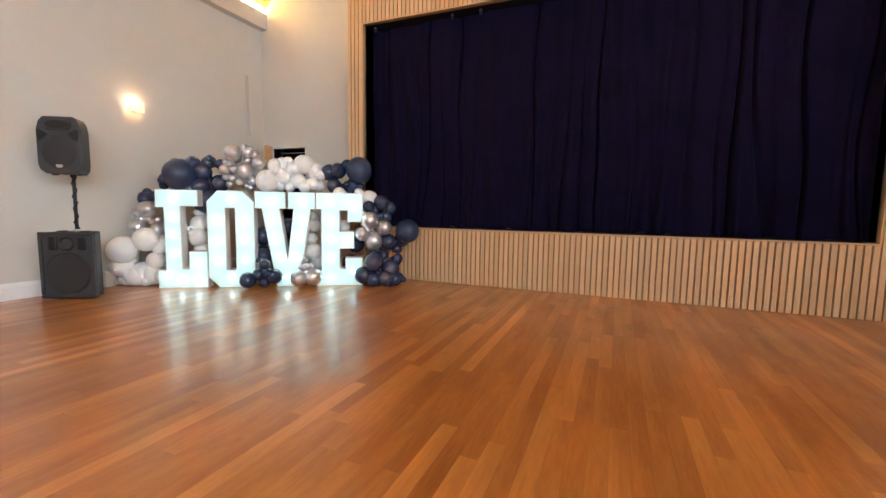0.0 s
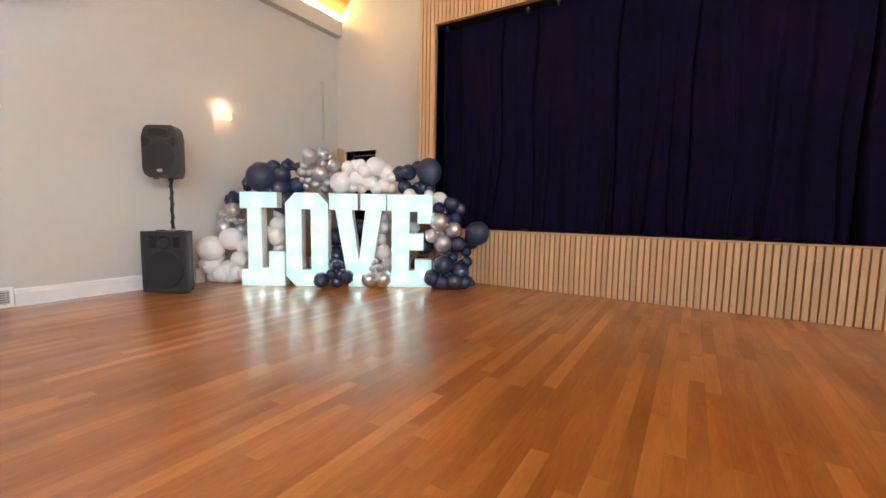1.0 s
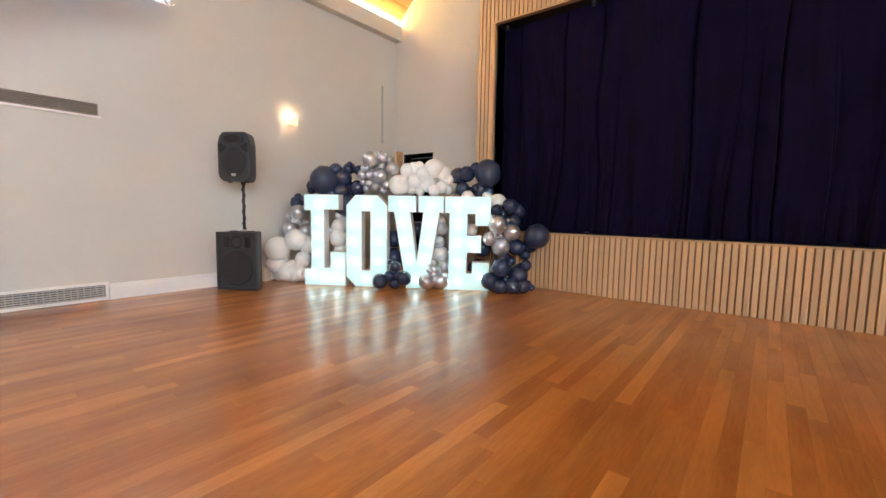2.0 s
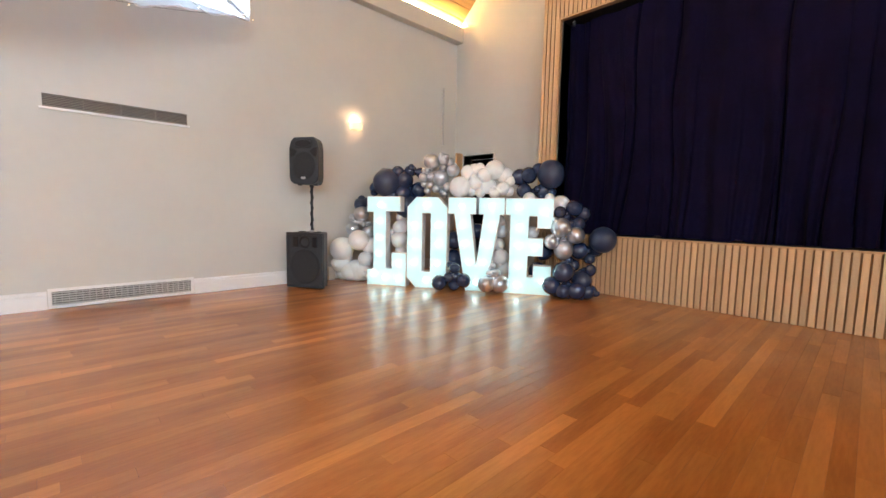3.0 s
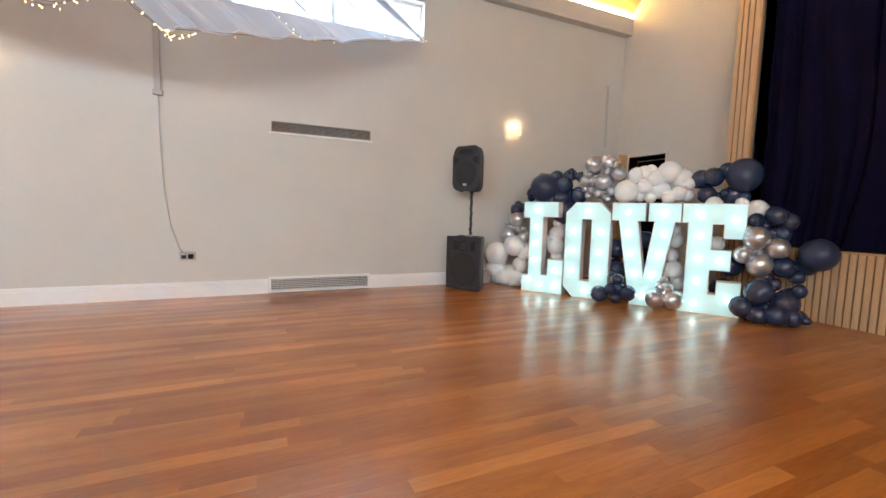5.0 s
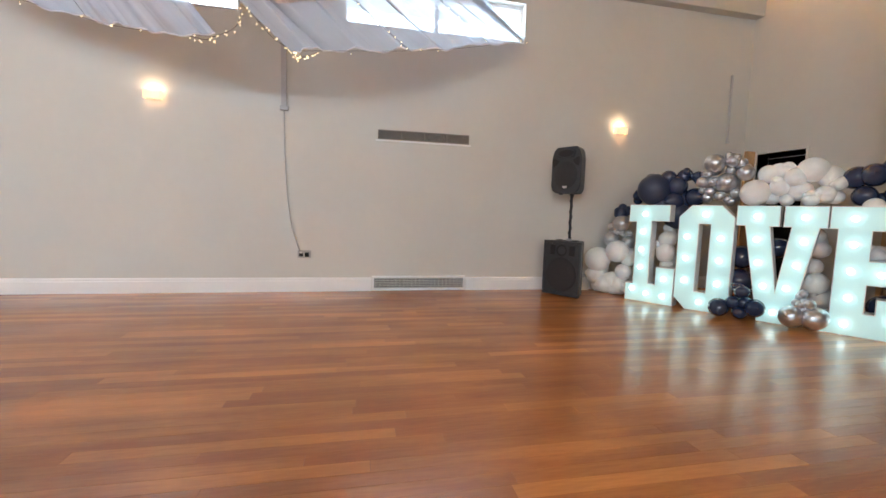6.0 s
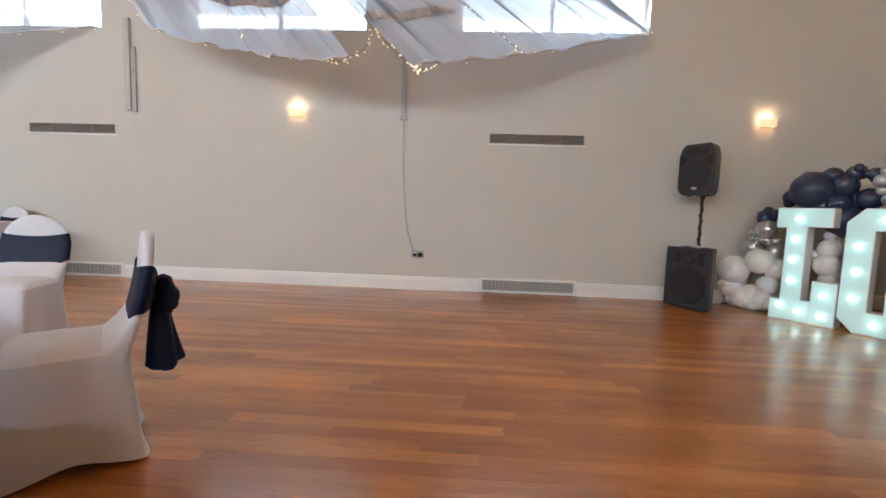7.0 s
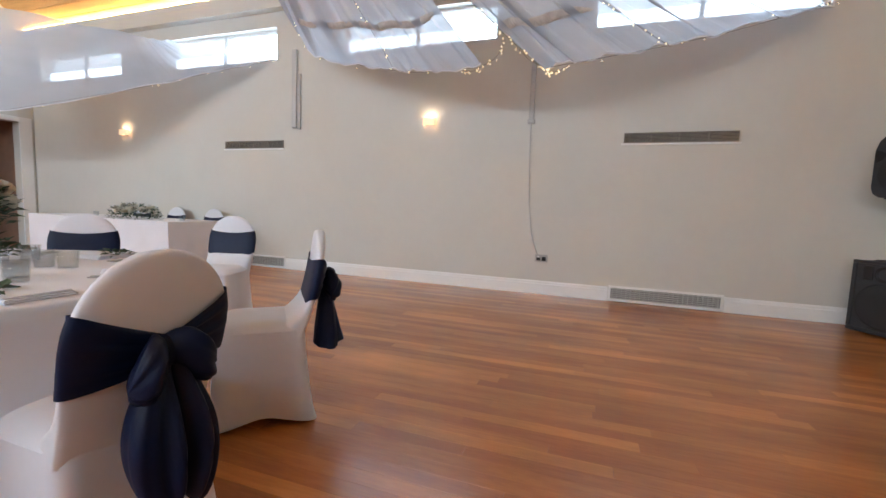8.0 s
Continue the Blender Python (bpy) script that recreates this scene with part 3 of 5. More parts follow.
# cable run with trunking, and the socket at its foot
t1 = thing("cable_trunking", pose(XW, -0.83, 2.24), "grey cable trunking running up the wall", "trunking", "wall trunking")
part("cover", box_bm(0, -0.03, 0, 0.035, 0.03, 1.05, 0.004), M_GREY_DARK, t1)
part("end_box", box_bm(0, -0.045, -0.03, 0.045, 0.05, 0.02, 0.005), M_GREY_DARK, t1)
cable = part("wall_cable", tube_bm([(XW + 0.008, -0.83, 2.22), (XW + 0.008, -0.825, 1.7), (XW + 0.009, -0.80, 1.2), (XW + 0.010, -0.75, 0.8), (XW + 0.012, -0.68, 0.58), (XW + 0.012, -0.655, 0.52)], 0.006), M_GREY, smooth=True)
tagged(cable, "thin grey cable running down the wall to a socket", "cable")
sk = thing("wall_socket", pose(XW, -0.6, 0.475), "steel double wall socket with a black plug", "socket")
plate = part("plate", box_bm(0, -0.08, -0.047, 0.008, 0.08, 0.047, 0.003), M_STEEL, sk)
part("insert", box_bm(0.008, -0.062, -0.03, 0.011, -0.012, 0.008, 0.002), M_HORN, plate)
part("plug", box_bm(0.009, 0.01, -0.03, 0.05, 0.058, 0.02, 0.006), M_BLACK, sk, "black plug")
part("switch", box_bm(0.009, -0.05, 0.012, 0.014, -0.03, 0.03, 0.002), M_TRIM, plate)
t2 = thing("boxed_truss_foot", pose(XW, -4.45, 2.23), "grey boxed foot of a roof truss on the wall", "trunking", "wall trunking")
part("post", box_bm(0, -0.09, 0.02, 0.05, -0.005, 1.2, 0.006), M_GREY, t2)
part("box", box_bm(0, -0.0045, 0, 0.03, 0.055, 0.84, 0.006), M_GREY_DARK, t2)
part("clip", box_bm(0.03, 0.01, 0.5, 0.045, 0.04, 0.54, 0.003), M_STEEL, t2)
t3 = thing("corner_trunking", pose(XW, 5.57, 2.23), "thin grey trunking in the corner of the walls", "trunking", "wall trunking")
part("cover", box_bm(0.005, -0.075, 0, 0.03, -0.045, 0.98, 0.004), M_GREY, t3)
part("end_cap", box_bm(0.005, -0.085, -0.02, 0.04, -0.035, 0.01, 0.003), M_GREY, t3)

# ---- loudspeakers ----
SUB = pose(-5.54, 2.5, 0, 0, 0, math.degrees(math.atan2(0.27, 0.47)))   # x along the front, y to the back


def loudspeaker_sub():
    s = thing("bass_speaker", SUB, "black floor loudspeaker standing on the wooden floor", "loudspeaker")
    cab = box_bm(0, 0.02, 0.012, 0.535, 0.34, 0.72, 0.018, seg=3)
    for v in cab.verts:
        if v.co.y > 0.2:
            v.co.x = 0.2675 + (v.co.x - 0.2675) * 0.5
    part("cabinet", cab, M_PLASTIC, s)
    fr = bmesh.new()
    for x0, x1, z0, z1 in ((0, 0.535, 0.012, 0.05), (0, 0.535, 0.69, 0.722), (0, 0.035, 0.05, 0.69), (0.5, 0.535, 0.05, 0.69)):
        box_bm(x0, 0.0, z0, x1, 0.04, z1, 0.008, bm=fr)
    part("front_frame", fr, M_PLASTIC, s)
    part("baffle", box_bm(0.035, 0.012, 0.05, 0.5, 0.03, 0.69), M_PLASTIC, s)
    cone = lathe_bm([(0.0, 0.012), (0.1, 0.0125), (0.19, 0.011), (0.205, 0.015), (0.218, 0.012), (0.225, 0.0)], 40)
    bmesh.ops.rotate(cone, verts=list(cone.verts), matrix=Euler((radians(90), 0, 0)).to_matrix())
    bmesh.ops.translate(cone, verts=list(cone.verts), vec=(0.268, 0.014, 0.285))
    part("woofer", cone, M_GRILLE, s, smooth=True)
    horn = lathe_bm([(0.0, -0.03), (0.03, -0.03), (0.065, 0.004), (0.075, 0.006), (0.078, 0.0)], 28)
    bmesh.ops.rotate(horn, verts=list(horn.verts), matrix=Euler((radians(90), 0, 0)).to_matrix())
    bmesh.ops.translate(horn, verts=list(horn.verts), vec=(0.268, 0.004, 0.6))
    part("horn", horn, M_HORN, s, smooth=True)
    for x in (0.105, 0.385):
        part("port", box_bm(x - 0.01, 0.002, 0.53, x + 0.07, 0.02, 0.672, 0.012), M_HORN, s)
    part("badge", box_bm(0.245, 0.004, 0.085, 0.29, 0.013, 0.097, 0.002), M_CHROME, s)
    for x in (0.13, 0.36):
        part("handle", box_bm(x, 0.08, 0.715, x + 0.05, 0.18, 0.734, 0.005), M_PLASTIC, s)
        part("foot", box_bm(x, 0.05, 0.0, x + 0.04, 0.09, 0.014), M_HORN, s)
        part("foot", box_bm(x + 0.01, 0.28, 0.0, x + 0.05, 0.31, 0.014), M_HORN, s)
    return s


loudspeaker_sub()
POLE_L = (0.275, 0.17)
pole = thing("speaker_pole", SUB @ pose(POLE_L[0], POLE_L[1], 0.721), "black pole wrapped in cable between two loudspeakers", "speaker pole")
part("collar", lathe_bm([(0.0, 0), (0.035, 0), (0.035, 0.015), (0.024, 0.03), (0.0, 0.03)], 16), M_CHROME, pole, smooth=True)
part("tube", tube_bm([(0, 0, 0.0), (0, 0, 0.65)], 0.0165, 12), M_PLASTIC, pole, smooth=True)
part("cable", tube_bm([(0.019 * math.cos(a * 0.9) + 0.004 * math.sin(a * 3), 0.019 * math.sin(a * 0.9), 0.02 + 0.6 * a / 30) for a in range(31)], 0.008, 6), M_HORN, pole, smooth=True)


def loudspeaker_top():
    s = thing("pole_speaker", SUB @ pose(POLE_L[0], POLE_L[1], 1.335) @ Matrix.Diagonal((0.93, 0.93, 0.965, 1)), "black moulded loudspeaker on a pole", "loudspeaker")
    out = [(-0.15, 0.0), (0.15, 0.0), (0.205, 0.04), (0.225, 0.1), (0.225, 0.47), (0.195, 0.56), (0.15, 0.605), (-0.15, 0.605), (-0.195, 0.56), (-0.225, 0.47), (-0.225, 0.1), (-0.205, 0.04)]
    b = prism_bm(out, -0.19, 0.11, 0.014)
    for v in b.verts:
        if v.co.y > 0:
            v.co.x *= 0.55
    part("cabinet", b, M_PLASTIC, s)
    gr = lathe_bm([(0.0, 0.016), (0.12, 0.013), (0.165, 0.006), (0.178, 0.0)], 40)
    bmesh.ops.rotate(gr, verts=list(gr.verts), matrix=Euler((radians(90), 0, 0)).to_matrix())
    bmesh.ops.translate(gr, verts=list(gr.verts), vec=(0, -0.19, 0.235))
    part("grille", gr, M_GRILLE, s, smooth=True)
    hn = prism_bm([(-0.11, 0.46), (0.11, 0.46), (0.14, 0.5), (0.14, 0.55), (0.09, 0.578), (-0.09, 0.578), (-0.14, 0.55), (-0.14, 0.5)], -0.197, -0.18, 0.004)
    horn = part("horn", hn, M_GRILLE, s)
    part("throat", prism_bm([(-0.09, 0.475), (0.09, 0.475), (0.125, 0.505), (0.12, 0.54), (0.075, 0.566), (-0.075, 0.566), (-0.12, 0.54), (-0.125, 0.505)], -0.2, -0.19, 0.003), M_HORN, horn)
    part("horn_lip", tube_bm([(0.128 * math.cos(q), -0.2, 0.52 + 0.05 * math.sin(q)) for q in [k * math.pi / 12 for k in range(25)]], 0.006, 6), M_PLASTIC, horn, smooth=True)
    for k in (-1, 1):
        part("port", prism_bm([(k * 0.10, 0.425), (k * 0.16, 0.462), (k * 0.212, 0.47), (k * 0.214, 0.40), (k * 0.195, 0.345), (k * 0.15, 0.365)], -0.199, -0.18, 0.003), M_HORN, s)
        part("foot", box_bm(k * 0.12 - 0.02, -0.12, -0.014, k * 0.12 + 0.02, -0.07, 0.005, 0.003), M_PLASTIC, s)
    bd = lathe_bm([(0.0, 0.004), (0.034, 0.004), (0.038, 0.0)], 20)
    bmesh.ops.scale(bd, verts=list(bd.verts), vec=(1, 0.6, 1))
    bmesh.ops.rotate(bd, verts=list(bd.verts), matrix=Euler((radians(90), 0, 0)).to_matrix())
    bmesh.ops.translate(bd, verts=list(bd.verts), vec=(0, -0.196, 0.085))
    part("badge", bd, M_CHROME, s)
    part("pole_cup", lathe_bm([(0.0, 0.0), (0.03, 0.0), (0.03, 0.035), (0.0, 0.035)], 16), M_PLASTIC, s).location = (0, 0, -0.03)
    return s


loudspeaker_top()

# ---- light-up letters: x along the row, y to the back ----
ROW = pose(-5.1, 3.45, 0, 0, 0, math.degrees(math.atan2(1.33, 2.07)))
H = 1.215
DEPTH = 0.17


def letter_solid(outline, hole, y0, y1):
    bm = bmesh.new()
    def ring(pts, y):
        return [bm.verts.new((x, y, z)) for x, z in pts]
    loops = [ring(outline, y0)] + ([ring(hole, y0)] if hole else [])
    edges = []
    for lp in loops:
        for a, b in zip(lp, lp[1:] + lp[:1]):
            edges.append(bm.edges.new((a, b)))
    bmesh.ops.triangle_fill(bm, edges=edges, use_beauty=True)
    faces = list(bm.faces)
    r = bmesh.ops.extrude_face_region(bm, geom=faces)
    for v in [g for g in r["geom"] if isinstance(g, bmesh.types.BMVert)]:
        v.co.y = y1
    bmesh.ops.recalc_face_normals(bm, faces=list(bm.faces))
    return bm


def inset(pts, d):
    """Outline moved inwards by d, for the rim round the lit face."""
    n, area = len(pts), sum(a[0] * b[1] - b[0] * a[1] for a, b in zip(pts, pts[1:] + pts[:1]))
    sg = 1 if area > 0 else -1
    res = []
    for i in range(n):
        p, q, r = Vector(pts[i - 1]), Vector(pts[i]), Vector(pts[(i + 1) % n])
        e1, e2 = (q - p).normalized(), (r - q).normalized()
        n1, n2 = Vector((-e1.y, e1.x)) * sg, Vector((-e2.y, e2.x)) * sg
        m = (n1 + n2)
        m = m / max(m.length_squared, 1e-6) * 2
        res.append(tuple(q + m * d))
    return res


L_OUT = [(0.0, 1.0), (0.0, H), (0.475, H), (0.475, 1.015), (0.275, 1.015), (0.275, 0.24), (0.355, 0.24), (0.355, 0.455), (0.565, 0.455), (0.565, 0.0), (0.0, 0.0), (0.0, 0.22), (0.09, 0.22), (0.09, 1.0)]
O_OUT = [(0.575, 0.13), (0.575, 1.08), (0.70, H), (0.995, H), (1.125, 1.08), (1.125, 0.13), (1.0, 0.0), (0.70, 0.0)]
O_HOLE = [(0.785, 0.22), (0.785, 1.0), (0.90, 1.0), (0.90, 0.22)]
V_OUT = [(1.135, 1.0), (1.135, H), (1.505, H), (1.505, 1.0), (1.43, 1.0), (1.52, 0.36), (1.60, 1.0), (1.535, 1.0), (1.535, H), (1.87, H), (1.87, 1.0), (1.815, 1.0), (1.655, 0.0), (1.385, 0.0), (1.215, 1.0)]
E_OUT = [(1.88, 1.0), (1.88, H), (2.47, H), (2.47, 0.84), (2.275, 0.84), (2.275, 0.99), (2.175, 0.99), (2.175, 0.715), (2.36, 0.715), (2.36, 0.49), (2.175, 0.49), (2.175, 0.225), (2.245, 0.225), (2.245, 0.37), (2.47, 0.37), (2.47, 0.0), (1.88, 0.0), (1.88, 0.2), (1.94, 0.2), (1.94, 1.0)]
BULBS = {
    "l": [(0.2, 1.1), (0.185, 0.88), (0.18, 0.66), (0.18, 0.44), (0.1, 0.16), (0.27, 0.12), (0.46, 0.11), (0.46, 0.32)],
    "o": [(0.85, 1.11), (0.68, 0.85), (0.68, 0.6), (0.68, 0.34), (1.01, 0.85), (1.01, 0.6), (1.01, 0.34), (0.85, 0.11)],
    "v": [(1.32, 1.1), (1.33, 0.86), (1.36, 0.62), (1.42, 0.38), (1.52, 0.12), (1.61, 0.38), (1.67, 0.62), (1.71, 0.86), (1.70, 1.1)],
    "e": [(2.05, 1.1), (2.37, 1.05), (2.06, 0.86), (2.06, 0.61), (2.26, 0.60), (2.06, 0.36), (2.05, 0.11), (2.36, 0.18)],
}
for nm, outl, hole in (("l", L_OUT, None), ("o", O_OUT, O_HOLE), ("v", V_OUT, None), ("e", E_OUT, None)):
    lt = thing("light_up_letter", ROW, "tall white light-up letter %s with round bulbs on the floor" % nm.upper(), "letter", "light-up letters")
    part("body", letter_solid(outl, hole, 0.0, DEPTH), M_LETTER, lt)
    face_hole = inset(hole, -0.008) if hole else None
    # the face is no lamp: its glow imitates light from the bulbs
    face = part("face", letter_solid(inset(outl, 0.008), face_hole, -0.004, -0.0005), M_FACE, lt, "face of the letter with bulb light painted in as a glow")
    for s, z in BULBS[nm]:
        b = lathe_bm([(0.0, 0.062), (0.014, 0.059), (0.024, 0.049), (0.0275, 0.036), (0.024, 0.022), (0.013, 0.012), (0.012, 0.0)], 14)
        bmesh.ops.rotate(b, verts=list(b.verts), matrix=Euler((radians(90), 0, 0)).to_matrix())
        bmesh.ops.translate(b, verts=list(b.verts), vec=(s, -0.004, z))
        part("bulb", b, M_BULB, face, "glowing white bulb", smooth=True)

# ---- balloons, in the letters' own directions: along, back, up, radius ----
BALLOON = {}


def balloon_mesh(mat):
    if mat.name not in BALLOON:
        prof = [(0.0, -1.13), (0.05, -1.12), (0.035, -1.05), (0.16, -1.0)]
        for k in range(1, 14):
            a = -math.pi / 2 + math.pi * k / 13
            r = math.cos(a) * (1.0 - 0.06 * max(0, -math.sin(a)))
            if a > -1.25:
                prof.append((r, math.sin(a) * 1.02))
        b = lathe_bm(prof, 22)
        me = bpy.data.meshes.new("balloon_" + mat.name)
        b.to_mesh(me)
        b.free()
        for f in me.polygons:
            f.use_smooth = True
        me.materials.append(mat)
        BALLOON[mat.name] = me
    return BALLOON[mat.name]


def cluster(label, items, mat, mat_big=None, grow=1.1, fill=0, small=0):
    """A bunch of balloons; fill tucks that many more in behind them."""
    base = len(items)
    c = thing("balloon_cluster", ROW, label, "balloons", "balloon garland")
    rng = random.Random(len(items) * 7 + int(items[0][0] * 100))
    items = [(s, d, z, r * grow) for s, d, z, r in items]
    for _ in range(fill):
        p, q = rng.sample(items, 2)
        near = min(items, key=lambda c: (c[0] - p[0]) ** 2 + (c[2] - p[2]) ** 2 + (9 if c is p else 0))
        items = items + [((p[0] + near[0]) / 2, (p[1] + near[1]) / 2 + 0.07, (p[2] + near[2]) / 2, 0.45 * (p[3] + near[3]))]
    # little balloons tucked into the gaps in front
    for _ in range(small):
        p = rng.choice(items[:base])
        a, e = rng.uniform(0, 6.28), rng.uniform(0.5, 0.85)
        items = items + [(p[0] + math.cos(a) * p[3] * e, p[1] - 0.35 * p[3], p[2] + math.sin(a) * p[3] * e, rng.uniform(0.028, 0.046))]
    for s, d, z, r in items:
        ob = new("balloon", balloon_mesh(mat_big if mat_big and r > 0.13 else mat))
        ob.parent = c
        z = max(z, r * 1.01)
        ob.matrix_basis = Matrix.LocRotScale((s, d, z), Euler((rng.uniform(-2.2, 2.2), rng.uniform(-0.7, 0.7), rng.uniform(0, 6.28))), (r, r, r * rng.uniform(1.0, 1.08)))
    return c


cluster("navy balloons bunched above the letters", [(0.2, 0.26, 1.41, 0.175), (0.43, 0.3, 1.45, 0.109), (0.63, 0.34, 1.32, 0.099), (0.41, 0.28, 1.27, 0.11), (0.5, 0.32, 1.58, 0.069), (0.54, 0.26, 1.63, 0.038), (0.66, 0.3, 1.56, 0.061), (0.03, 0.34, 1.43, 0.072), (-0.02, 0.28, 1.34, 0.057), (0.05, 0.32, 1.51, 0.048), (0.34, 0.26, 1.56, 0.078), (0.13, 0.3, 1.54, 0.072), (0.44, 0.34, 1.09, 0.141), (0.29, 0.28, 1.23, 0.111), (-0.03, 0.32, 1.28, 0.049)], M_NAVY, M_NAVY_MATT, grow=1.16, fill=20, small=8)
cluster("small dark navy balloons beside the letters", [(-0.22, 0.26, 1.1, 0.083), (-0.15, 0.3, 1.14, 0.058), (-0.29, 0.34, 1.13, 0.05), (-0.21, 0.28, 1.18, 0.05)], M_NAVY_MATT)
cluster("shiny silver balloons beside the letters", [(-0.18, 0.21, 0.97, 0.099), (-0.32, 0.25, 0.74, 0.092), (-0.11, 0.29, 0.71, 0.082), (-0.33, 0.23, 0.92, 0.042), (-0.24, 0.27, 0.85, 0.041), (-0.15, 0.21, 0.82, 0.033), (-0.08, 0.25, 0.84, 0.033), (-0.35, 0.29, 0.86, 0.033)], M_SILVER, fill=6, small=5)
cluster("pearl white balloons heaped on the floor beside the letters", [(-0.47, 0.18, 0.46, 0.152), (-0.51, 0.22, 0.24, 0.119), (-0.27, 0.26, 0.14, 0.134), (-0.36, 0.2, 0.0, 0.11), (-0.17, 0.24, 0.07, 0.116), (-0.2, 0.18, 0.59, 0.132), (-0.12, 0.22, 0.32, 0.099), (-0.5, 0.26, 0.03, 0.068), (-0.22, 0.2, -0.02, 0.075), (-0.06, 0.24, 0.51, 0.098), (-0.06, 0.18, 0.11, 0.066)], M_PEARL, grow=1.12, fill=20, small=12)
cluster("white balloons between two letters", [(0.38, 0.24, 0.62, 0.103), (0.38, 0.28, 0.79, 0.095), (0.37, 0.32, 0.94, 0.055), (0.25, 0.26, 0.71, 0.048), (0.39, 0.3, 0.46, 0.079)], M_PEARL, fill=6, small=4)
cluster("small chrome silver balloons above the letters", [(0.84, 0.22, 1.7, 0.088), (1.0, 0.26, 1.73, 0.065), (1.08, 0.3, 1.7, 0.05), (1.14, 0.24, 1.58, 0.072), (0.96, 0.28, 1.48, 0.095), (0.73, 0.22, 1.49, 0.052), (0.81, 0.26, 1.38, 0.045), (0.77, 0.3, 1.31, 0.045), (0.83, 0.24, 1.49, 0.045), (0.99, 0.28, 1.62, 0.044), (0.91, 0.22, 1.33, 0.044), (1.06, 0.26, 1.36, 0.051), (1.01, 0.3, 1.27, 0.044), (0.78, 0.24, 1.58, 0.037), (0.72, 0.28, 1.4, 0.038)], M_SILVER, grow=1.22, fill=16, small=10)
cluster("white balloons heaped above the letters", [(1.24, 0.24, 1.36, 0.129), (1.33, 0.28, 1.56, 0.084), (1.42, 0.32, 1.59, 0.083), (1.44, 0.26, 1.42, 0.084), (1.61, 0.3, 1.38, 0.096), (1.57, 0.24, 1.52, 0.089), (1.7, 0.28, 1.59, 0.114), (1.83, 0.32, 1.52, 0.099), (1.81, 0.26, 1.34, 0.08), (1.89, 0.3, 1.31, 0.06), (1.71, 0.24, 1.29, 0.068), (1.51, 0.28, 1.29, 0.062), (1.49, 0.32, 1.63, 0.055), (1.91, 0.26, 1.45, 0.059), (1.38, 0.3, 1.31, 0.07)], M_PEARL, grow=1.12, fill=14, small=14)
cluster("large navy balloons above the last letter", [(2.42, 0.22, 1.53, 0.158), (2.14, 0.26, 1.52, 0.101), (2.02, 0.3, 1.5, 0.097), (2.09, 0.24, 1.32, 0.09), (2.33, 0.28, 1.32, 0.093), (2.26, 0.22, 1.34, 0.044), (2.26, 0.26, 1.59, 0.075), (2.21, 0.3, 1.3, 0.051), (2.44, 0.24, 1.3, 0.055)], M_NAVY, M_NAVY_MATT, fill=5, small=3)
cluster("white balloons tucked behind the last letter", [(2.16, 0.16, 1.21, 0.076), (2.42, 0.2, 1.23, 0.055), (2.56, 0.24, 1.14, 0.108)], M_PEARL)
cluster("navy balloons at the end of the garland", [(2.55, 0.08, 1.05, 0.071), (2.72, 0.12, 1.1, 0.092), (2.83, 0.16, 1.04, 0.085), (2.78, 0.1, 0.91, 0.08), (2.63, 0.14, 0.99, 0.053), (2.69, 0.08, 0.91, 0.052)], M_NAVY, fill=8, small=6)
cluster("chrome silver balloons at the end of the garland", [(2.56, 0.02, 0.86, 0.111), (2.75, 0.06, 0.77, 0.097), (2.61, 0.1, 0.58, 0.111), (2.46, 0.04, 0.68, 0.084), (2.6, 0.08, 0.71, 0.035), (2.54, 0.02, 0.73, 0.029), (2.65, 0.06, 0.66, 0.029)], M_SILVER, fill=5, small=5)
cluster("one huge matt navy balloon among smaller ones", [(3.07, 0.1, 0.72, 0.171), (2.81, 0.14, 0.57, 0.115), (2.94, 0.18, 0.47, 0.074), (2.68, 0.12, 0.45, 0.059), (2.75, 0.16, 0.38, 0.076)], M_NAVY, M_NAVY_MATT, grow=0.95, fill=8, small=5)
cluster("glossy navy balloons piled on the floor", [(2.61, -0.16, 0.33, 0.117), (2.48, -0.12, 0.15, 0.102), (2.83, -0.08, 0.23, 0.113), (2.77, -0.14, -0.01, 0.103), (2.89, -0.10, 0.0, 0.09), (2.61, -0.16, 0.03, 0.088), (2.66, -0.12, 0.15, 0.052), (2.93, -0.08, 0.36, 0.061), (2.67, -0.14, -0.05, 0.047), (2.94, -0.10, 0.11, 0.067), (2.74, -0.16, 0.12, 0.069)], M_NAVY, fill=14, small=8)
cluster("white balloons behind the last letters", [(1.81, 0.26, 0.43, 0.103), (1.78, 0.3, 0.6, 0.075), (1.81, 0.34, 0.78, 0.082), (1.78, 0.28, 0.92, 0.068), (1.86, 0.32, 0.27, 0.096), (2.22, 0.26, 0.77, 0.077)], M_PEARL, fill=8, small=8)
cluster("dark navy balloons behind the letters", [(1.17, 0.26, 0.37, 0.118), (1.16, 0.3, 0.64, 0.118), (1.47, 0.34, 0.77, 0.099), (2.31, 0.28, 0.26, 0.116), (2.38, 0.32, 0.54, 0.114), (2.26, 0.26, 0.57, 0.09)], M_NAVY)
cluster("little bunch of navy balloons on the floor", [(1.07, -0.16, 0.11, 0.091), (1.38, -0.12, 0.15, 0.088), (1.25, -0.08, 0.07, 0.069), (1.19, -0.14, 0.18, 0.062), (1.29, -0.1, 0.19, 0.061), (1.27, -0.16, 0.31, 0.061), (1.2, -0.12, 0.35, 0.041)], M_NAVY, fill=4, small=3)
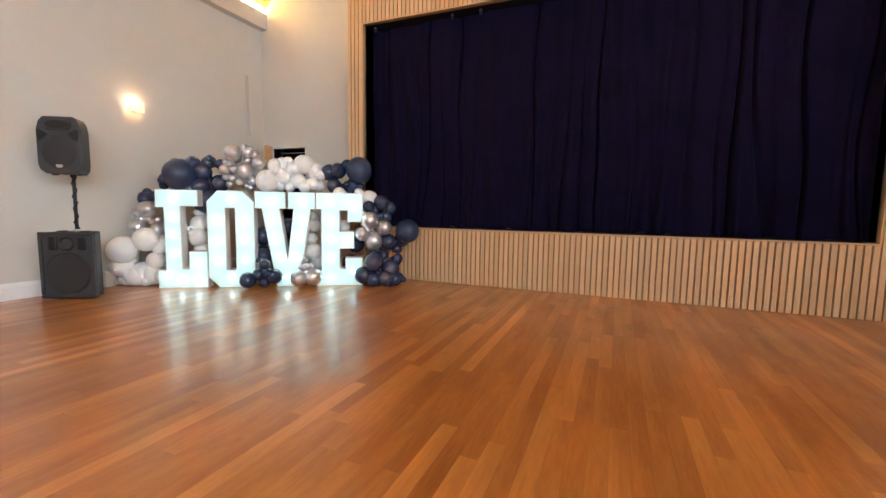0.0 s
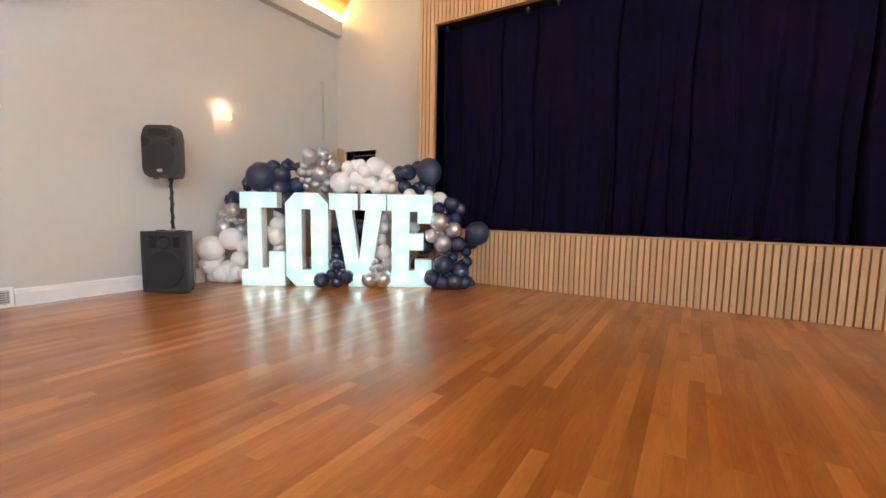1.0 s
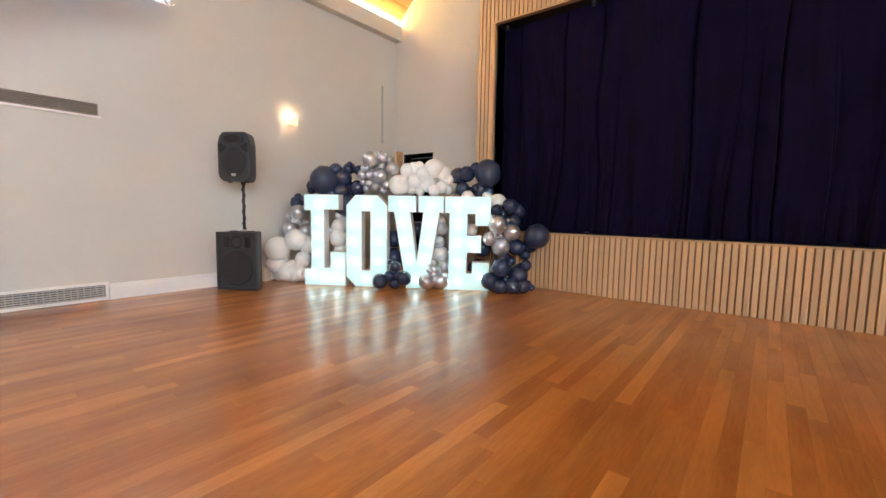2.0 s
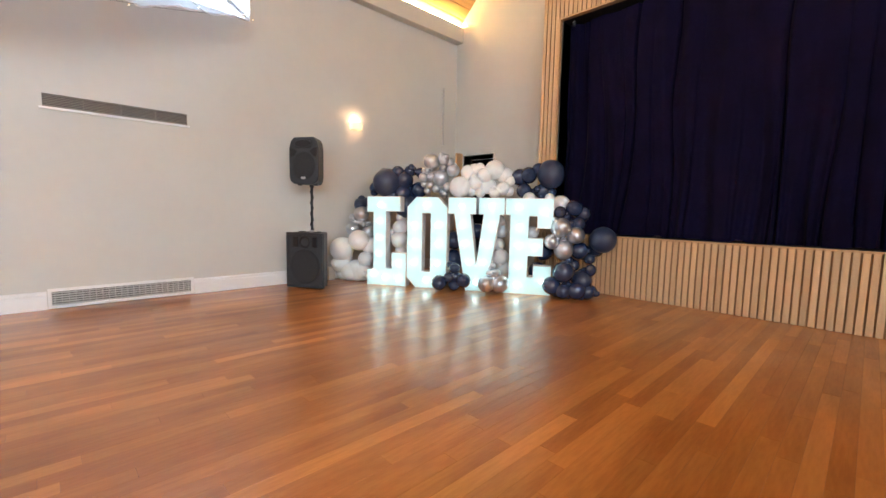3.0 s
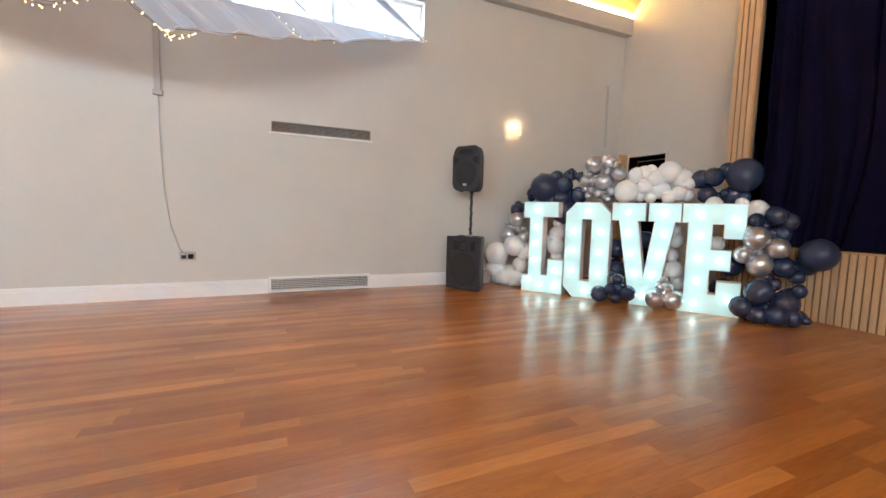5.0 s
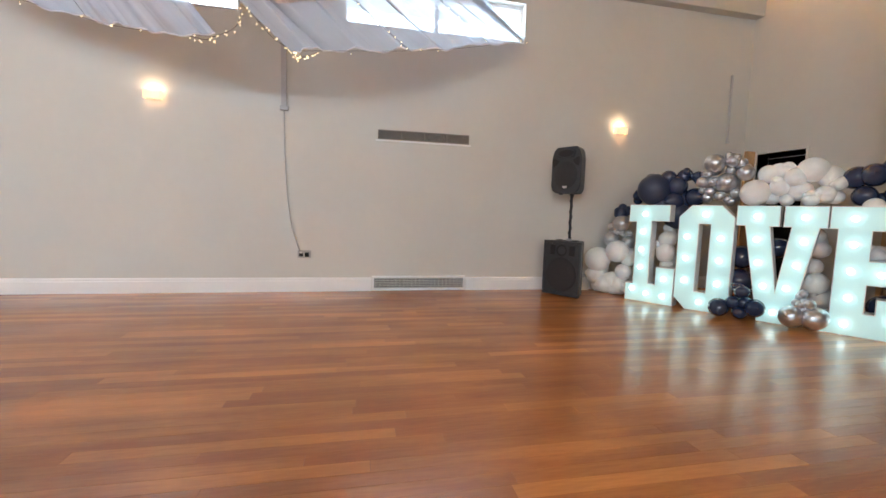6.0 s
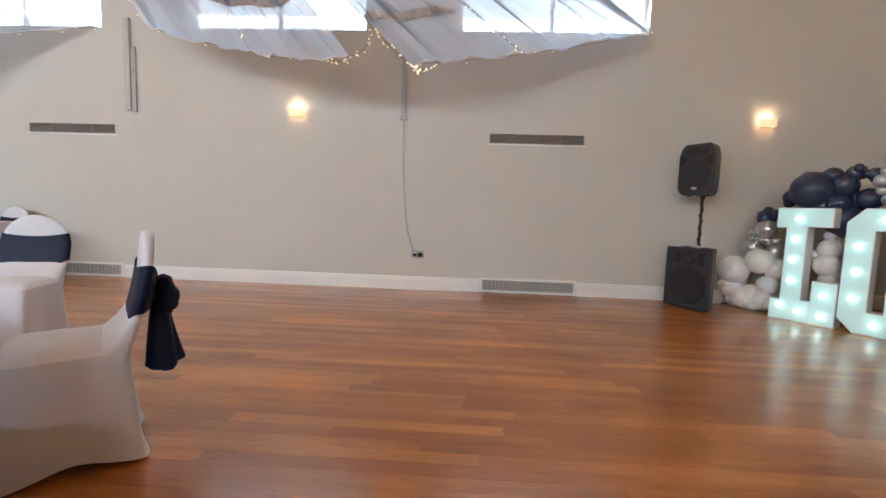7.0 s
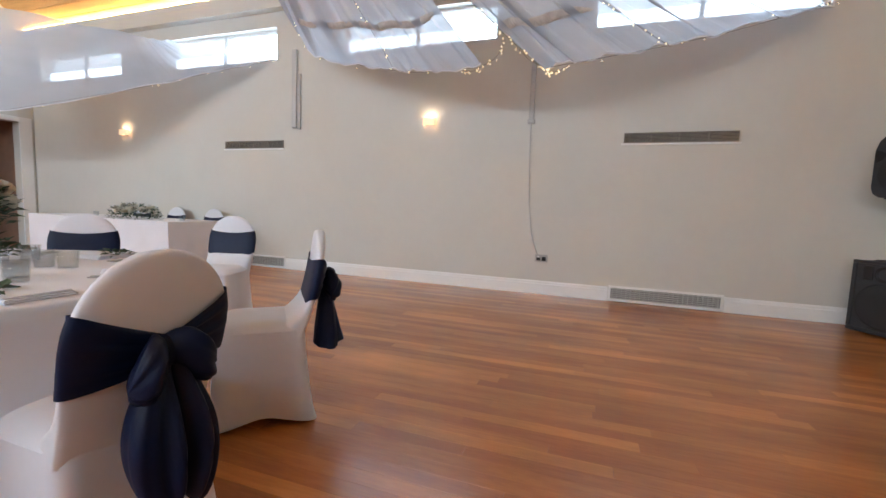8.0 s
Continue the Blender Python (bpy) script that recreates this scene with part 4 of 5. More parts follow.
cluster("little bunch of silver and white balloons on the floor", [(1.68, -0.16, 0.13, 0.098), (1.85, -0.12, 0.14, 0.102), (1.73, -0.08, 0.33, 0.039), (1.78, -0.14, 0.27, 0.045), (1.71, -0.1, 0.26, 0.039), (1.81, -0.16, 0.27, 0.045), (1.76, -0.12, 0.21, 0.051)], M_SILVER, fill=3, small=2)

# small cream cable box by the wall
cbx = thing("cable_box", pose(XW + 0.025, 3.24, 0), "small ribbed cream box on the floor by the wall", "cable box")
part("body", box_bm(0, -0.055, 0, 0.09, 0.055, 0.19, 0.008), M_CREAM, cbx)
for k in range(5):
    part("rib", box_bm(0.09, -0.05, 0.03 + k * 0.03, 0.096, 0.05, 0.042 + k * 0.03, 0.002), M_CREAM, cbx)


# ---- covered banquet chairs ----
def chair_half_width(z):
    """Half width of the back at height z: a slight waist, widest at the sash, round top."""
    if z < 0.70:
        return 0.200 + 0.012 * math.sin(math.pi * min(max((z - 0.44) / 0.52, 0), 1)) ** 2
    q = min(1.0, (z - 0.70) / 0.23)
    return max(0.004, 0.212 * math.sqrt(max(0.0, 1 - q ** 2.2)))


def back_y(z):
    """Rear plane of the back, leaning a little, curving gently."""
    t = (z - 0.44) / 0.49
    return -0.178 - 0.102 * t - 0.022 * math.sin(math.pi * min(max(t, 0), 1))


def round_rect(u, x0, x1, y0, y1, r):
    """Point at share u of a rectangle with rounded corners, run anticlockwise."""
    a = 2 * math.pi * u
    ca, sa = math.cos(a), math.sin(a)
    k = 2.0 / r
    q = (abs(ca) ** k + abs(sa) ** k) ** (-1.0 / k)
    return Vector(((x0 + x1) / 2 + (x1 - x0) / 2 * q * ca, (y0 + y1) / 2 + (y1 - y0) / 2 * q * sa))


def build_chair(flared):
    c = thing("banquet_chair", None, "banquet chair in a stretched white cover with a navy satin sash", "chair", "banquet chairs")

    # skirt: one sleeve of stretch cloth, square at the seat, pulled out to a pocket on each foot
    def skirt(u, v):
        low = round_rect(u, -0.222, 0.222, -0.238, 0.25, 0.16)
        top = round_rect(u, -0.203, 0.203, -0.178, 0.222, 0.22)
        between = abs(math.cos(4 * math.pi * u)) ** 1.5
        p = low.lerp(top, v ** 0.62)
        p = p - p.normalized() * (0.026 * between * (1 - v) ** 1.5 + 0.012 * between * math.sin(math.pi * v))
        return (p.x, p.y, 0.008 + 0.452 * v + 0.034 * between * (1 - v) ** 3)
    sk = grid_bm(96, 16, skirt, close_u=True)
    part("skirt", sk, M_SPANDEX, c, smooth=True)

    # seat pad: drawn over a rounded cushion, its rim running into the skirt
    def seat(u, v):
        q = max(1 - v, 0.004)
        p = round_rect(u, -0.203 * q, 0.203 * q, 0.022 - 0.2 * q, 0.022 + 0.2 * q, 0.22)
        return (p.x, p.y, 0.458 + 0.042 * (1 - q ** 7) + 0.006 * (1 - q * q))
    part("seat", grid_bm(64, 18, seat, close_u=True), M_SPANDEX, c, smooth=True)

    # back: a sleeve round the frame, its front sweeping down on to the seat
    def back(u, v):
        z = 0.42 + 0.509 * (1 - (1 - v) ** 1.6)
        w = chair_half_width(z)
        a = 2 * math.pi * u
        t = max(0.0, 1 - (z - 0.42) / 0.27)
        th = 0.024 + 0.20 * t ** 3.2
        cx = math.copysign(abs(math.cos(a)) ** 0.42, math.cos(a))
        sy = math.copysign(abs(math.sin(a)) ** 0.8, math.sin(a))
        edge = math.sqrt(max(0.0, 1 - (max(0, v - 0.75) / 0.25) ** 3)) * 0.85 + 0.15
        yf = th if sy > 0 else 0.022
        bulge = -0.006 * (1 - abs(cx)) if sy < 0 else 0.0
        return (w * cx, back_y(z) + 0.022 + (yf * sy + bulge) * edge, z)
    part("backrest", grid_bm(56, 34, back, close_u=True), M_SPANDEX, c, smooth=True)

    # sash: a flat band in front, two fans drawn together to the knot behind
    def band(u, v):
        a = 2 * math.pi * u
        sn = math.sin(a)
        cx = math.copysign(abs(math.cos(a)) ** 0.42, math.cos(a))
        gather = (1 - abs(cx)) if sn < 0 else 0.0
        sag = (1 - cx * cx) if sn > 0 else 0.0
        zc = 0.703 - 0.036 * gather - 0.05 * sag
        hh = 0.097 * (1 - 0.58 * gather) + 0.028 * sag
        z = zc + (v - 0.5) * 2 * hh
        w = chair_half_width(min(z, 0.79)) + 0.005
        sy = math.copysign(abs(sn) ** 0.8, sn)
        crease = gather * (1 - 0.6 * gather) * (0.010 * math.sin(v * 21 + 2 * cx) + 0.006 * math.sin(v * 37 + 1))
        return (w * cx, back_y(z) + 0.022 + sy * 0.032 - 0.022 * gather + crease + 0.0004 * math.sin(v * 26), z)
    sash = part("sash", grid_bm(72, 22, band, close_u=True), M_SATIN, c, "navy satin sash", smooth=True)
    zk = 0.660
    shift, fall = (0.0, 0.31) if flared else (-0.022, 0.365)
    yk = back_y(zk) - 0.036

    def knot(u, v):
        a, e = 2 * math.pi * u, math.pi * (v - 0.5)
        fold = 1 + 0.10 * math.sin(5 * a + 2 * e) * math.cos(e) + 0.05 * math.sin(9 * a + 5 * e) * math.cos(e)
        return (shift + 0.046 * math.cos(e) * math.cos(a) * fold, yk + 0.034 * math.cos(e) * math.sin(a) * fold, zk + 0.056 * math.sin(e))
    part("knot", grid_bm(32, 16, knot, close_u=True), M_SATIN, sash, smooth=True)
    for k in (-1, 1):
        def loop(u, v, k=k):
            a = 2 * math.pi * u
            body = math.sin(math.pi * min(1, 0.10 + 0.80 * v)) ** 0.8
            tip = math.sqrt(max(0.0, 1 - v ** 4))
            h = (0.030 + 0.045 * body) * tip + 0.0005
            t = (0.014 + 0.026 * body) * tip + 0.0005
            fold = (0.006 * math.sin(4 * a + 5 * v + k) + 0.004 * math.sin(9 * a + 3 * v)) * tip * (0.3 + v)
            reach = 0.118 if k > 0 else 0.100
            return (shift + k * (0.008 + reach * v), yk - 0.008 - 0.035 * math.sin(math.pi * v * 0.75) + (t + fold) * math.sin(a), zk + 0.006 - 0.058 * v ** 1.4 + (h + fold) * math.cos(a))
        part("bow_loop", grid_bm(36, 22, loop, close_u=True), M_SATIN, sash, smooth=True)

        # tail: gathered at the knot, swelling into a soft folded fall with a turned-in end
        def tail(u, v, k=k):
            a = 2 * math.pi * u
            if flared:
                swell, end = 0.15 + 0.85 * v ** 0.8, 1.0
            else:
                swell = math.sin(math.pi * (0.10 + 0.72 * v)) ** 1.2
                end = math.sqrt(max(0.0, 1 - max(0.0, (v - 0.86) / 0.14) ** 2)) * 0.55 + 0.45
            w = (0.016 + 0.043 * swell) * end
            t = (0.016 + 0.044 * swell) * end
            rip = 1 + 0.30 * swell * math.sin(4 * a + 1.5 * k + 2 * v) + 0.16 * swell * math.sin(7 * a - k + 3 * v)
            x = shift + k * (0.014 + (0.030 if flared else 0.040) * swell) + w * math.cos(a) * (0.85 + 0.15 * rip)
            y = yk - 0.012 - (0.012 if flared else 0.04) * v + t * math.sin(a) * rip
            return (x, y, zk - 0.02 - (fall + 0.012 * k) * v - 0.022 * v ** 3 * math.cos(a) * k)
        part("bow_tail", grid_bm(44, 24, tail, close_u=True), M_SATIN, sash, smooth=True)
    return c


def chair_pose(x, y, fx, fy):
    """Rear middle of the back stands near (x, y); the seat faces (fx, fy)."""
    n = math.hypot(fx, fy)
    fx, fy = fx / n, fy / n
    return pose(x + fx * 0.29, y + fy * 0.29, 0, 0, 0, math.degrees(math.atan2(fy, fx)) - 90)


chair = build_chair(False)
chair.matrix_basis = chair_pose(-1.01, -1.065, -0.01, -1.0)
flared_chair = build_chair(True)
flared_chair.matrix_basis = chair_pose(-2.10, -1.36, 0.66, -0.75)
for x, y, fx, fy in ((-3.26, -3.14, 0.96, 0.28), (-2.36, -3.68, 0.72, 0.70)):
    copy_thing(flared_chair, chair_pose(x, y, fx, fy))
for x, y in ((-5.66, -6.0), (-5.66, -6.85), (-5.66, -7.7)):
    copy_thing(flared_chair, chair_pose(x, y, 1, 0.0))

# ---- round table with its cloth ----
TC = (-0.98, -2.33)
TR = 0.88
tb = thing("round_table", pose(TC[0], TC[1], 0), "round banquet table hidden by its cloth", "table")
part("tabletop", lathe_bm([(0.0, 0.72), (TR - 0.01, 0.72), (TR - 0.005, 0.735), (TR - 0.01, 0.75), (0.0, 0.75)], 48), M_OAK, tb)
for a in range(4):
    q = a * math.pi / 2 + 0.78
    part("leg", tube_bm([(0.6 * math.cos(q), 0.6 * math.sin(q), 0), (0.55 * math.cos(q), 0.55 * math.sin(q), 0.72)], 0.015), M_STEEL, tb)


def cloth_point(u, v):
    a = 2 * math.pi * u
    if v < 0.3499:
        r, z = TR * max(v / 0.35, 0.002), 0.756
    else:
        q = (v - 0.35) / 0.65
        r = TR + 0.004 + 0.01 * q + 0.022 * q * math.sin(a * 15 + 1.5 * math.sin(a * 3))
        z = 0.756 - 0.012 * min(1, q * 12) - 0.725 * q
    return (r * math.cos(a), r * math.sin(a), z)


cl = part("tablecloth", grid_bm(160, 41, cloth_point, close_u=True), M_CLOTH, smooth=True)
cl.location = (TC[0], TC[1], 0)
tagged(cl, "white linen cloth hanging to the floor over the round table", "tablecloth")


def tumbler(x, y, z):
    g = thing("glass_tumbler", pose(x, y, z), "clear glass tumbler set on the white cloth", "glass", "glasses on the table")
    part("bowl", lathe_bm([(0.0, 0.004), (0.03, 0.004), (0.036, 0.07), (0.039, 0.07), (0.033, 0.0), (0.0, 0.0)], 20), M_TUMBLER, g, smooth=True)


def leaf_sprays(n, spread, height, seed, flat=1.0):
    """Many small pointed leaves round a centre."""
    rng = random.Random(seed)
    b = bmesh.new()
    for _ in range(n):
        a, e = rng.uniform(0, 6.28), rng.random() ** 0.6
        c = Vector((spread[0] * e * math.cos(a), spread[1] * e * math.sin(a), rng.uniform(0, height) * (1 - 0.5 * e * e)))
        d = Vector((math.cos(a), math.sin(a), rng.uniform(-0.4, 0.9))).normalized()
        s = d.cross(Vector((0, 0, 1))).normalized()
        L, w = rng.uniform(0.025, 0.055), rng.uniform(0.008, 0.016)
        up = s.cross(d) * 0.006
        v = [b.verts.new(c), b.verts.new(c + d * L * 0.5 + s * w + up), b.verts.new(c + d * L), b.verts.new(c + d * L * 0.5 - s * w + up)]
        b.faces.new(v)
    return b


def napkin_bm():
    """Linen folded in three leaves, the upper ones set back a little."""
    b = bmesh.new()
    box_bm(-0.085, 0.58, 0, 0.085, 0.80, 0.005, 0.002, bm=b)
    box_bm(-0.083, 0.583, 0.006, 0.081, 0.797, 0.011, 0.002, bm=b)
    box_bm(-0.08, 0.588, 0.012, 0.083, 0.79, 0.017, 0.002, bm=b)
    return b


def place_setting(ang):
    """Napkin, knives and forks before one chair."""
    rot = pose(TC[0], TC[1], 0.7585, 0, 0, math.degrees(ang) - 90)
    card = part("napkin", napkin_bm(), M_CLOTH)
    card.matrix_basis = rot @ pose(0, 0, 0, 0, 0, 4)
    tagged(card, "white linen napkin folded flat on the tablecloth", "napkin", "folded napkins")
    sprig = part("foliage_sprig", leaf_sprays(26, (0.055, 0.018), 0.012, int(ang * 100)), M_LEAF)
    sprig.matrix_basis = rot @ pose(0.01, 0.69, 0.019, 0, 0, 35)
    tagged(sprig, "small grey-green sprig laid on a folded napkin", "sprig", "napkin sprigs")
    for x, nm in ((-0.14, "fork"), (-0.11, "fork"), (0.12, "knife"), (0.15, "knife")):
        b = bmesh.new()
        box_bm(x - 0.004, 0.58, 0, x + 0.004, 0.70, 0.004, 0.001, bm=b)
        box_bm(x - 0.009, 0.70, 0, x + 0.009, 0.785, 0.003, 0.001, bm=b)
        ob = part(nm, b, M_STEEL)
        ob.matrix_basis = rot
        tagged(ob, "steel table %s on the white cloth" % nm, nm, "cutlery")
    p = rot @ Vector((0.10, 0.36, 0))
    tumbler(p.x, p.y, 0.758)
    p = rot @ Vector((0.19, 0.40, 0))
    tumbler(p.x, p.y, 0.758)


for k in range(8):
    place_setting(1.50 + k * math.pi / 4)


def bloom(r):
    """Rose-like flower: cupped rings of petals."""
    b = bmesh.new()
    for ring, (rr, lift, n) in enumerate(((1.0, 0.0, 7), (0.72, 0.25, 6), (0.42, 0.45, 5))):
        for k in range(n):
            a = 2 * math.pi * (k + ring * 0.5) / n
            d, s = Vector((math.cos(a), math.sin(a), 0)), Vector((-math.sin(a), math.cos(a), 0))
            pts = []
            for q, wq, zq in ((0.0, 0.3, 0.0), (0.55, 0.55, 0.12), (1.0, 0.4, 0.55)):
                for sg in (-1, 1):
                    pts.append(b.verts.new(r * (d * rr * q + s * sg * wq * rr + Vector((0, 0, lift + zq * 0.8)))))
            b.faces.new((pts[0], pts[1], pts[3], pts[2]))
            b.faces.new((pts[2], pts[3], pts[5], pts[4]))
    return b


def flowers(name, m, spread, height, n_leaf, n_bloom, seed, label, blue):
    f = thing(name, m, label, "flowers", "flower arrangements")
    part("foliage", leaf_sprays(n_leaf, spread, height, seed), M_LEAF, f)
    rng = random.Random(seed + 5)
    for k in range(n_bloom):
        a, e = rng.uniform(0, 6.28), rng.random() ** 0.5
        ob = part("bloom", bloom(rng.uniform(0.028, 0.05)), M_BLUEPETAL if (blue and k % 7 == 0) else M_PETAL, f, smooth=True)
        ob.location = (spread[0] * 0.85 * e * math.cos(a), spread[1] * 0.85 * e * math.sin(a), height * (0.55 + 0.4 * rng.random()) * (1 - 0.35 * e))
        ob.rotation_euler = (rng.uniform(-0.7, 0.7), rng.uniform(-0.7, 0.7), a)
    return f


cp = flowers("table_centrepiece", pose(-1.23, -2.47, 0.92), (0.13, 0.13), 0.22, 360, 44, 3, "ivory roses and grey-green leaves in a glass vase", True)
part("vase", lathe_bm([(0.0, -0.162), (0.04, -0.162), (0.05, -0.15), (0.035, -0.07), (0.045, 0.02), (0.05, 0.04)], 20), M_GLASS, cp, smooth=True)
part("trailing_leaves", leaf_sprays(160, (0.12, 0.12), 0.1, 8), M_LEAF, cp).location = (0, 0, -0.13)

# ---- long top table ----
tt = thing("top_table", pose(-4.77, -6.93, 0), "long top table covered by a white cloth", "table")
part("tabletop", box_bm(-0.40, -1.48, 0.72, 0.40, 1.48, 0.748), M_OAK, tt)
for x in (-0.3, 0.3):
    for y in (-1.4, 1.4):
        part("leg", tube_bm([(x, y, 0), (x, y, 0.72)], 0.018), M_STEEL, tt)


def long_cloth(u, v):
    per = [(-0.425, -1.515), (0.425, -1.515), (0.425, 1.515), (-0.425, 1.515)]
    lens = [0.85, 3.03, 0.85, 3.03]
    s = u * sum(lens)
    k = 0
    while k < 3 and s > lens[k]:
        s -= lens[k]
        k += 1
    f = s / lens[k]
    p = Vector(per[k]).lerp(Vector(per[(k + 1) % 4]), min(f, 1.0))
    if v < 0.25:
        p = p * max(v / 0.25, 0.01)
        return (p.x, p.y, 0.755)
    q = (v - 0.25) / 0.75
    out = 1 + 0.01 * q
    w = 0.012 * q * math.sin(u * 150)
    return (p.x * out + (w if k % 2 else 0), p.y * out + (0 if k % 2 else w), 0.755 - 0.735 * q)


lc = part("tablecloth", grid_bm(260, 17, long_cloth, close_u=True), M_CLOTH)
lc.location = (-4.77, -6.93, 0)
tagged(lc, "plain white cloth hanging to the floor over the top table", "tablecloth")
flowers("table_garland", pose(-4.55, -6.35, 0.757), (0.20, 0.48), 0.24, 520, 44, 11, "low garland of ivory roses and leaves on the top table", False)
for y in (-5.75, -6.95, -7.6):
    ob = part("menu_card", box_bm(-0.06, -0.08, 0, 0.06, 0.08, 0.004, 0.001), M_PAPER)
    ob.location = (-4.85, y, 0.757)
    tagged(ob, "white menu card lying on the top table", "card", "menu cards")
    tumbler(-4.72, y + 0.14, 0.757)

# ---- voile swags under the ceiling ----
def spline(pts, t):
    """Smooth line through a few control points."""
    n = len(pts) - 1
    i = min(int(t * n), n - 1)
    f = t * n - i
    p = [Vector(pts[max(0, min(n, i + k))]) for k in (-1, 0, 1, 2)]
    return 0.5 * ((2 * p[1]) + (p[2] - p[0]) * f + (2 * p[0] - 5 * p[1] + 4 * p[2] - p[3]) * f * f + (3 * p[1] - p[0] - 3 * p[2] + p[3]) * f ** 3)


def swag(label, low, high, sag, folds, amp, seed, mat, pleat=1.0):
    s = thing("voile_swag", None, label, "drape", "ceiling drapes")

    def fn(u, v):
        a, b = spline(low, u), spline(high, u)
        p = a.lerp(b, v)
        p.z -= sag * 4 * v * (1 - v) * (0.6 + 0.4 * math.sin(math.pi * u))
        k = math.sin(u * folds * 6.283 + 1.7 * math.sin(u * 9 + seed)) + 0.5 * math.sin(u * folds * 15 + seed)
        env = (0.12 + 0.88 * math.sin(math.pi * min(1, v * 0.9 + 0.02)) ** 0.8) * (1 - 0.4 * v)
        # fine gathers between the main folds, sharpest near the hub
        f1 = 1 - 2 * abs(noise.noise((u * folds * 4.3, v * 0.5, seed + 3.3)))
        f2 = 1 - 2 * abs(noise.noise((u * folds * 10.7, v * 0.7, seed + 7.9)))
        p.z += amp * k * env + 0.02 * noise.noise((u * 14, v * 3, seed)) + pleat * (0.03 * f1 + 0.014 * f2) * (0.35 + 0.65 * v)
        p.x += amp * 0.5 * math.cos(u * folds * 6.283 + seed) * env
        return p
    part("voile", grid_bm(420, 26, fn), mat, s, smooth=True)
    # hem gathered along the lower edge
    part("hem", tube_bm([fn(k / 80, 0.0) for k in range(81)], 0.007, 6), M_SPANDEX, s, smooth=True)
    return s, fn


def fairy_string(points, n, seed, drop=0.03):
    f = thing("fairy_lights", None, "string of tiny warm fairy lights along the voile", "fairy lights", "fairy lights")
    rng = random.Random(seed)
    path = [spline(points, k / 60) for k in range(61)]
    part("wire", tube_bm(path, 0.0018, 5), M_WIRE, f)
    b = lathe_bm([(0.0, -0.006), (0.0036, -0.003), (0.0036, 0.003), (0.0, 0.006)], 8)
    me = bpy.data.meshes.new("fairy_bulb")
    b.to_mesh(me)
    b.free()
    me.materials.append(M_FAIRY)
    for k in range(n):
        p = spline(points, min(1.0, max(0.0, (k + rng.gauss(0.5, 0.7)) / n)))
        ob = new("bulb", me)
        ob.parent = f
        ob.location = p + Vector((rng.uniform(-0.02, 0.02), rng.uniform(-0.03, 0.03), -rng.random() * drop))
    return f


HUB = Vector((-2.5, -2.5, 4.2))
A1 = [(-5.77, 2.19, 3.33), (-5.35, 1.88, 3.13), (-5.05, 1.15, 2.87), (-4.8, 0.47, 2.68), (-4.5, -0.24, 2.50), (-4.42, -0.54, 2.44)]
A2 = [(-4.5, -1.20, 2.52), (-4.6, -1.9, 2.55), (-4.75, -2.42, 2.67), (-5.1, -3.57, 3.0), (-5.35, -4.09, 3.45), (-5.5, -4.4, 3.8)]
swag_a, fn_a = swag("white sheer voile swag hung from the ceiling to the window wall", A1, [HUB + Vector((-0.25 + 0.02 * k, 0.3 - 0.08 * k, 0)) for k in range(6)], 0.05, 7, 0.085, 1, M_VOILE)
swag_b, fn_b = swag("white sheer voile swag hung from the ceiling in long folds", A2, [HUB + Vector((-0.15 + 0.01 * k, -0.2 - 0.08 * k, 0)) for k in range(6)], 0.05, 7, 0.085, 2, M_VOILE_DOUBLE)
B_LOW = [(-5.77, -4.9, 3.31), (-5.3, -5.7, 3.02), (-4.79, -6.5, 2.70), (-3.85, -8.0, 2.2), (-3.0, -9.0, 2.2), (-2.0, -9.6, 2.6)]
B_HIGH = [(-5.75, -6.9, 3.74), (-5.45, -7.0, 3.68), (-5.0, -7.3, 3.66), (-3.95, -8.2, 3.68), (-3.0, -9.2, 3.8), (-2.0, -9.8, 4.0)]
swag("white sheer voile swag hanging low over the top table", B_LOW, B_HIGH, 0.06, 3, 0.02, 3, M_VOILE, 0.5)
fairy_string(A1[3:], 5, 4)
fairy_string([A1[-1], (-4.43, -0.5, 2.40), (-4.44, -0.42, 2.41), (-4.46, -0.33, 2.46)], 16, 14)
fairy_string(A1[:4], 4, 5, 0.02)
fairy_string([A1[-1], (-4.42, -0.72, 2.55), (-4.3, -0.9, 2.75), (-4.0, -1.1, 3.05), (-3.5, -1.6, 3.5), tuple(HUB)], 16, 6)
fairy_string([A2[0], (-4.5, -1.05, 2.6), (-4.5, -0.98, 2.72), (-4.3, -0.95, 2.8)], 14, 7)
fairy_string(A2[:4], 7, 8)
fairy_string([A2[0], (-4.5, -1.26, 2.49), (-4.52, -1.34, 2.50), (-4.55, -1.5, 2.54)], 8, 15)
for fn, u, top, n, seed in ((fn_a, 0.57, 0.5, 26, 21), (fn_a, 0.985, 0.5, 26, 22), (fn_a, 0.30, 0.4, 14, 23), (fn_b, 0.36, 0.5, 26, 24), (fn_b, 0.70, 0.4, 14, 25)):
    fairy_string([fn(u, top * k / 8) - Vector((0, 0, 0.012)) for k in range(9)], n, seed, 0.015)


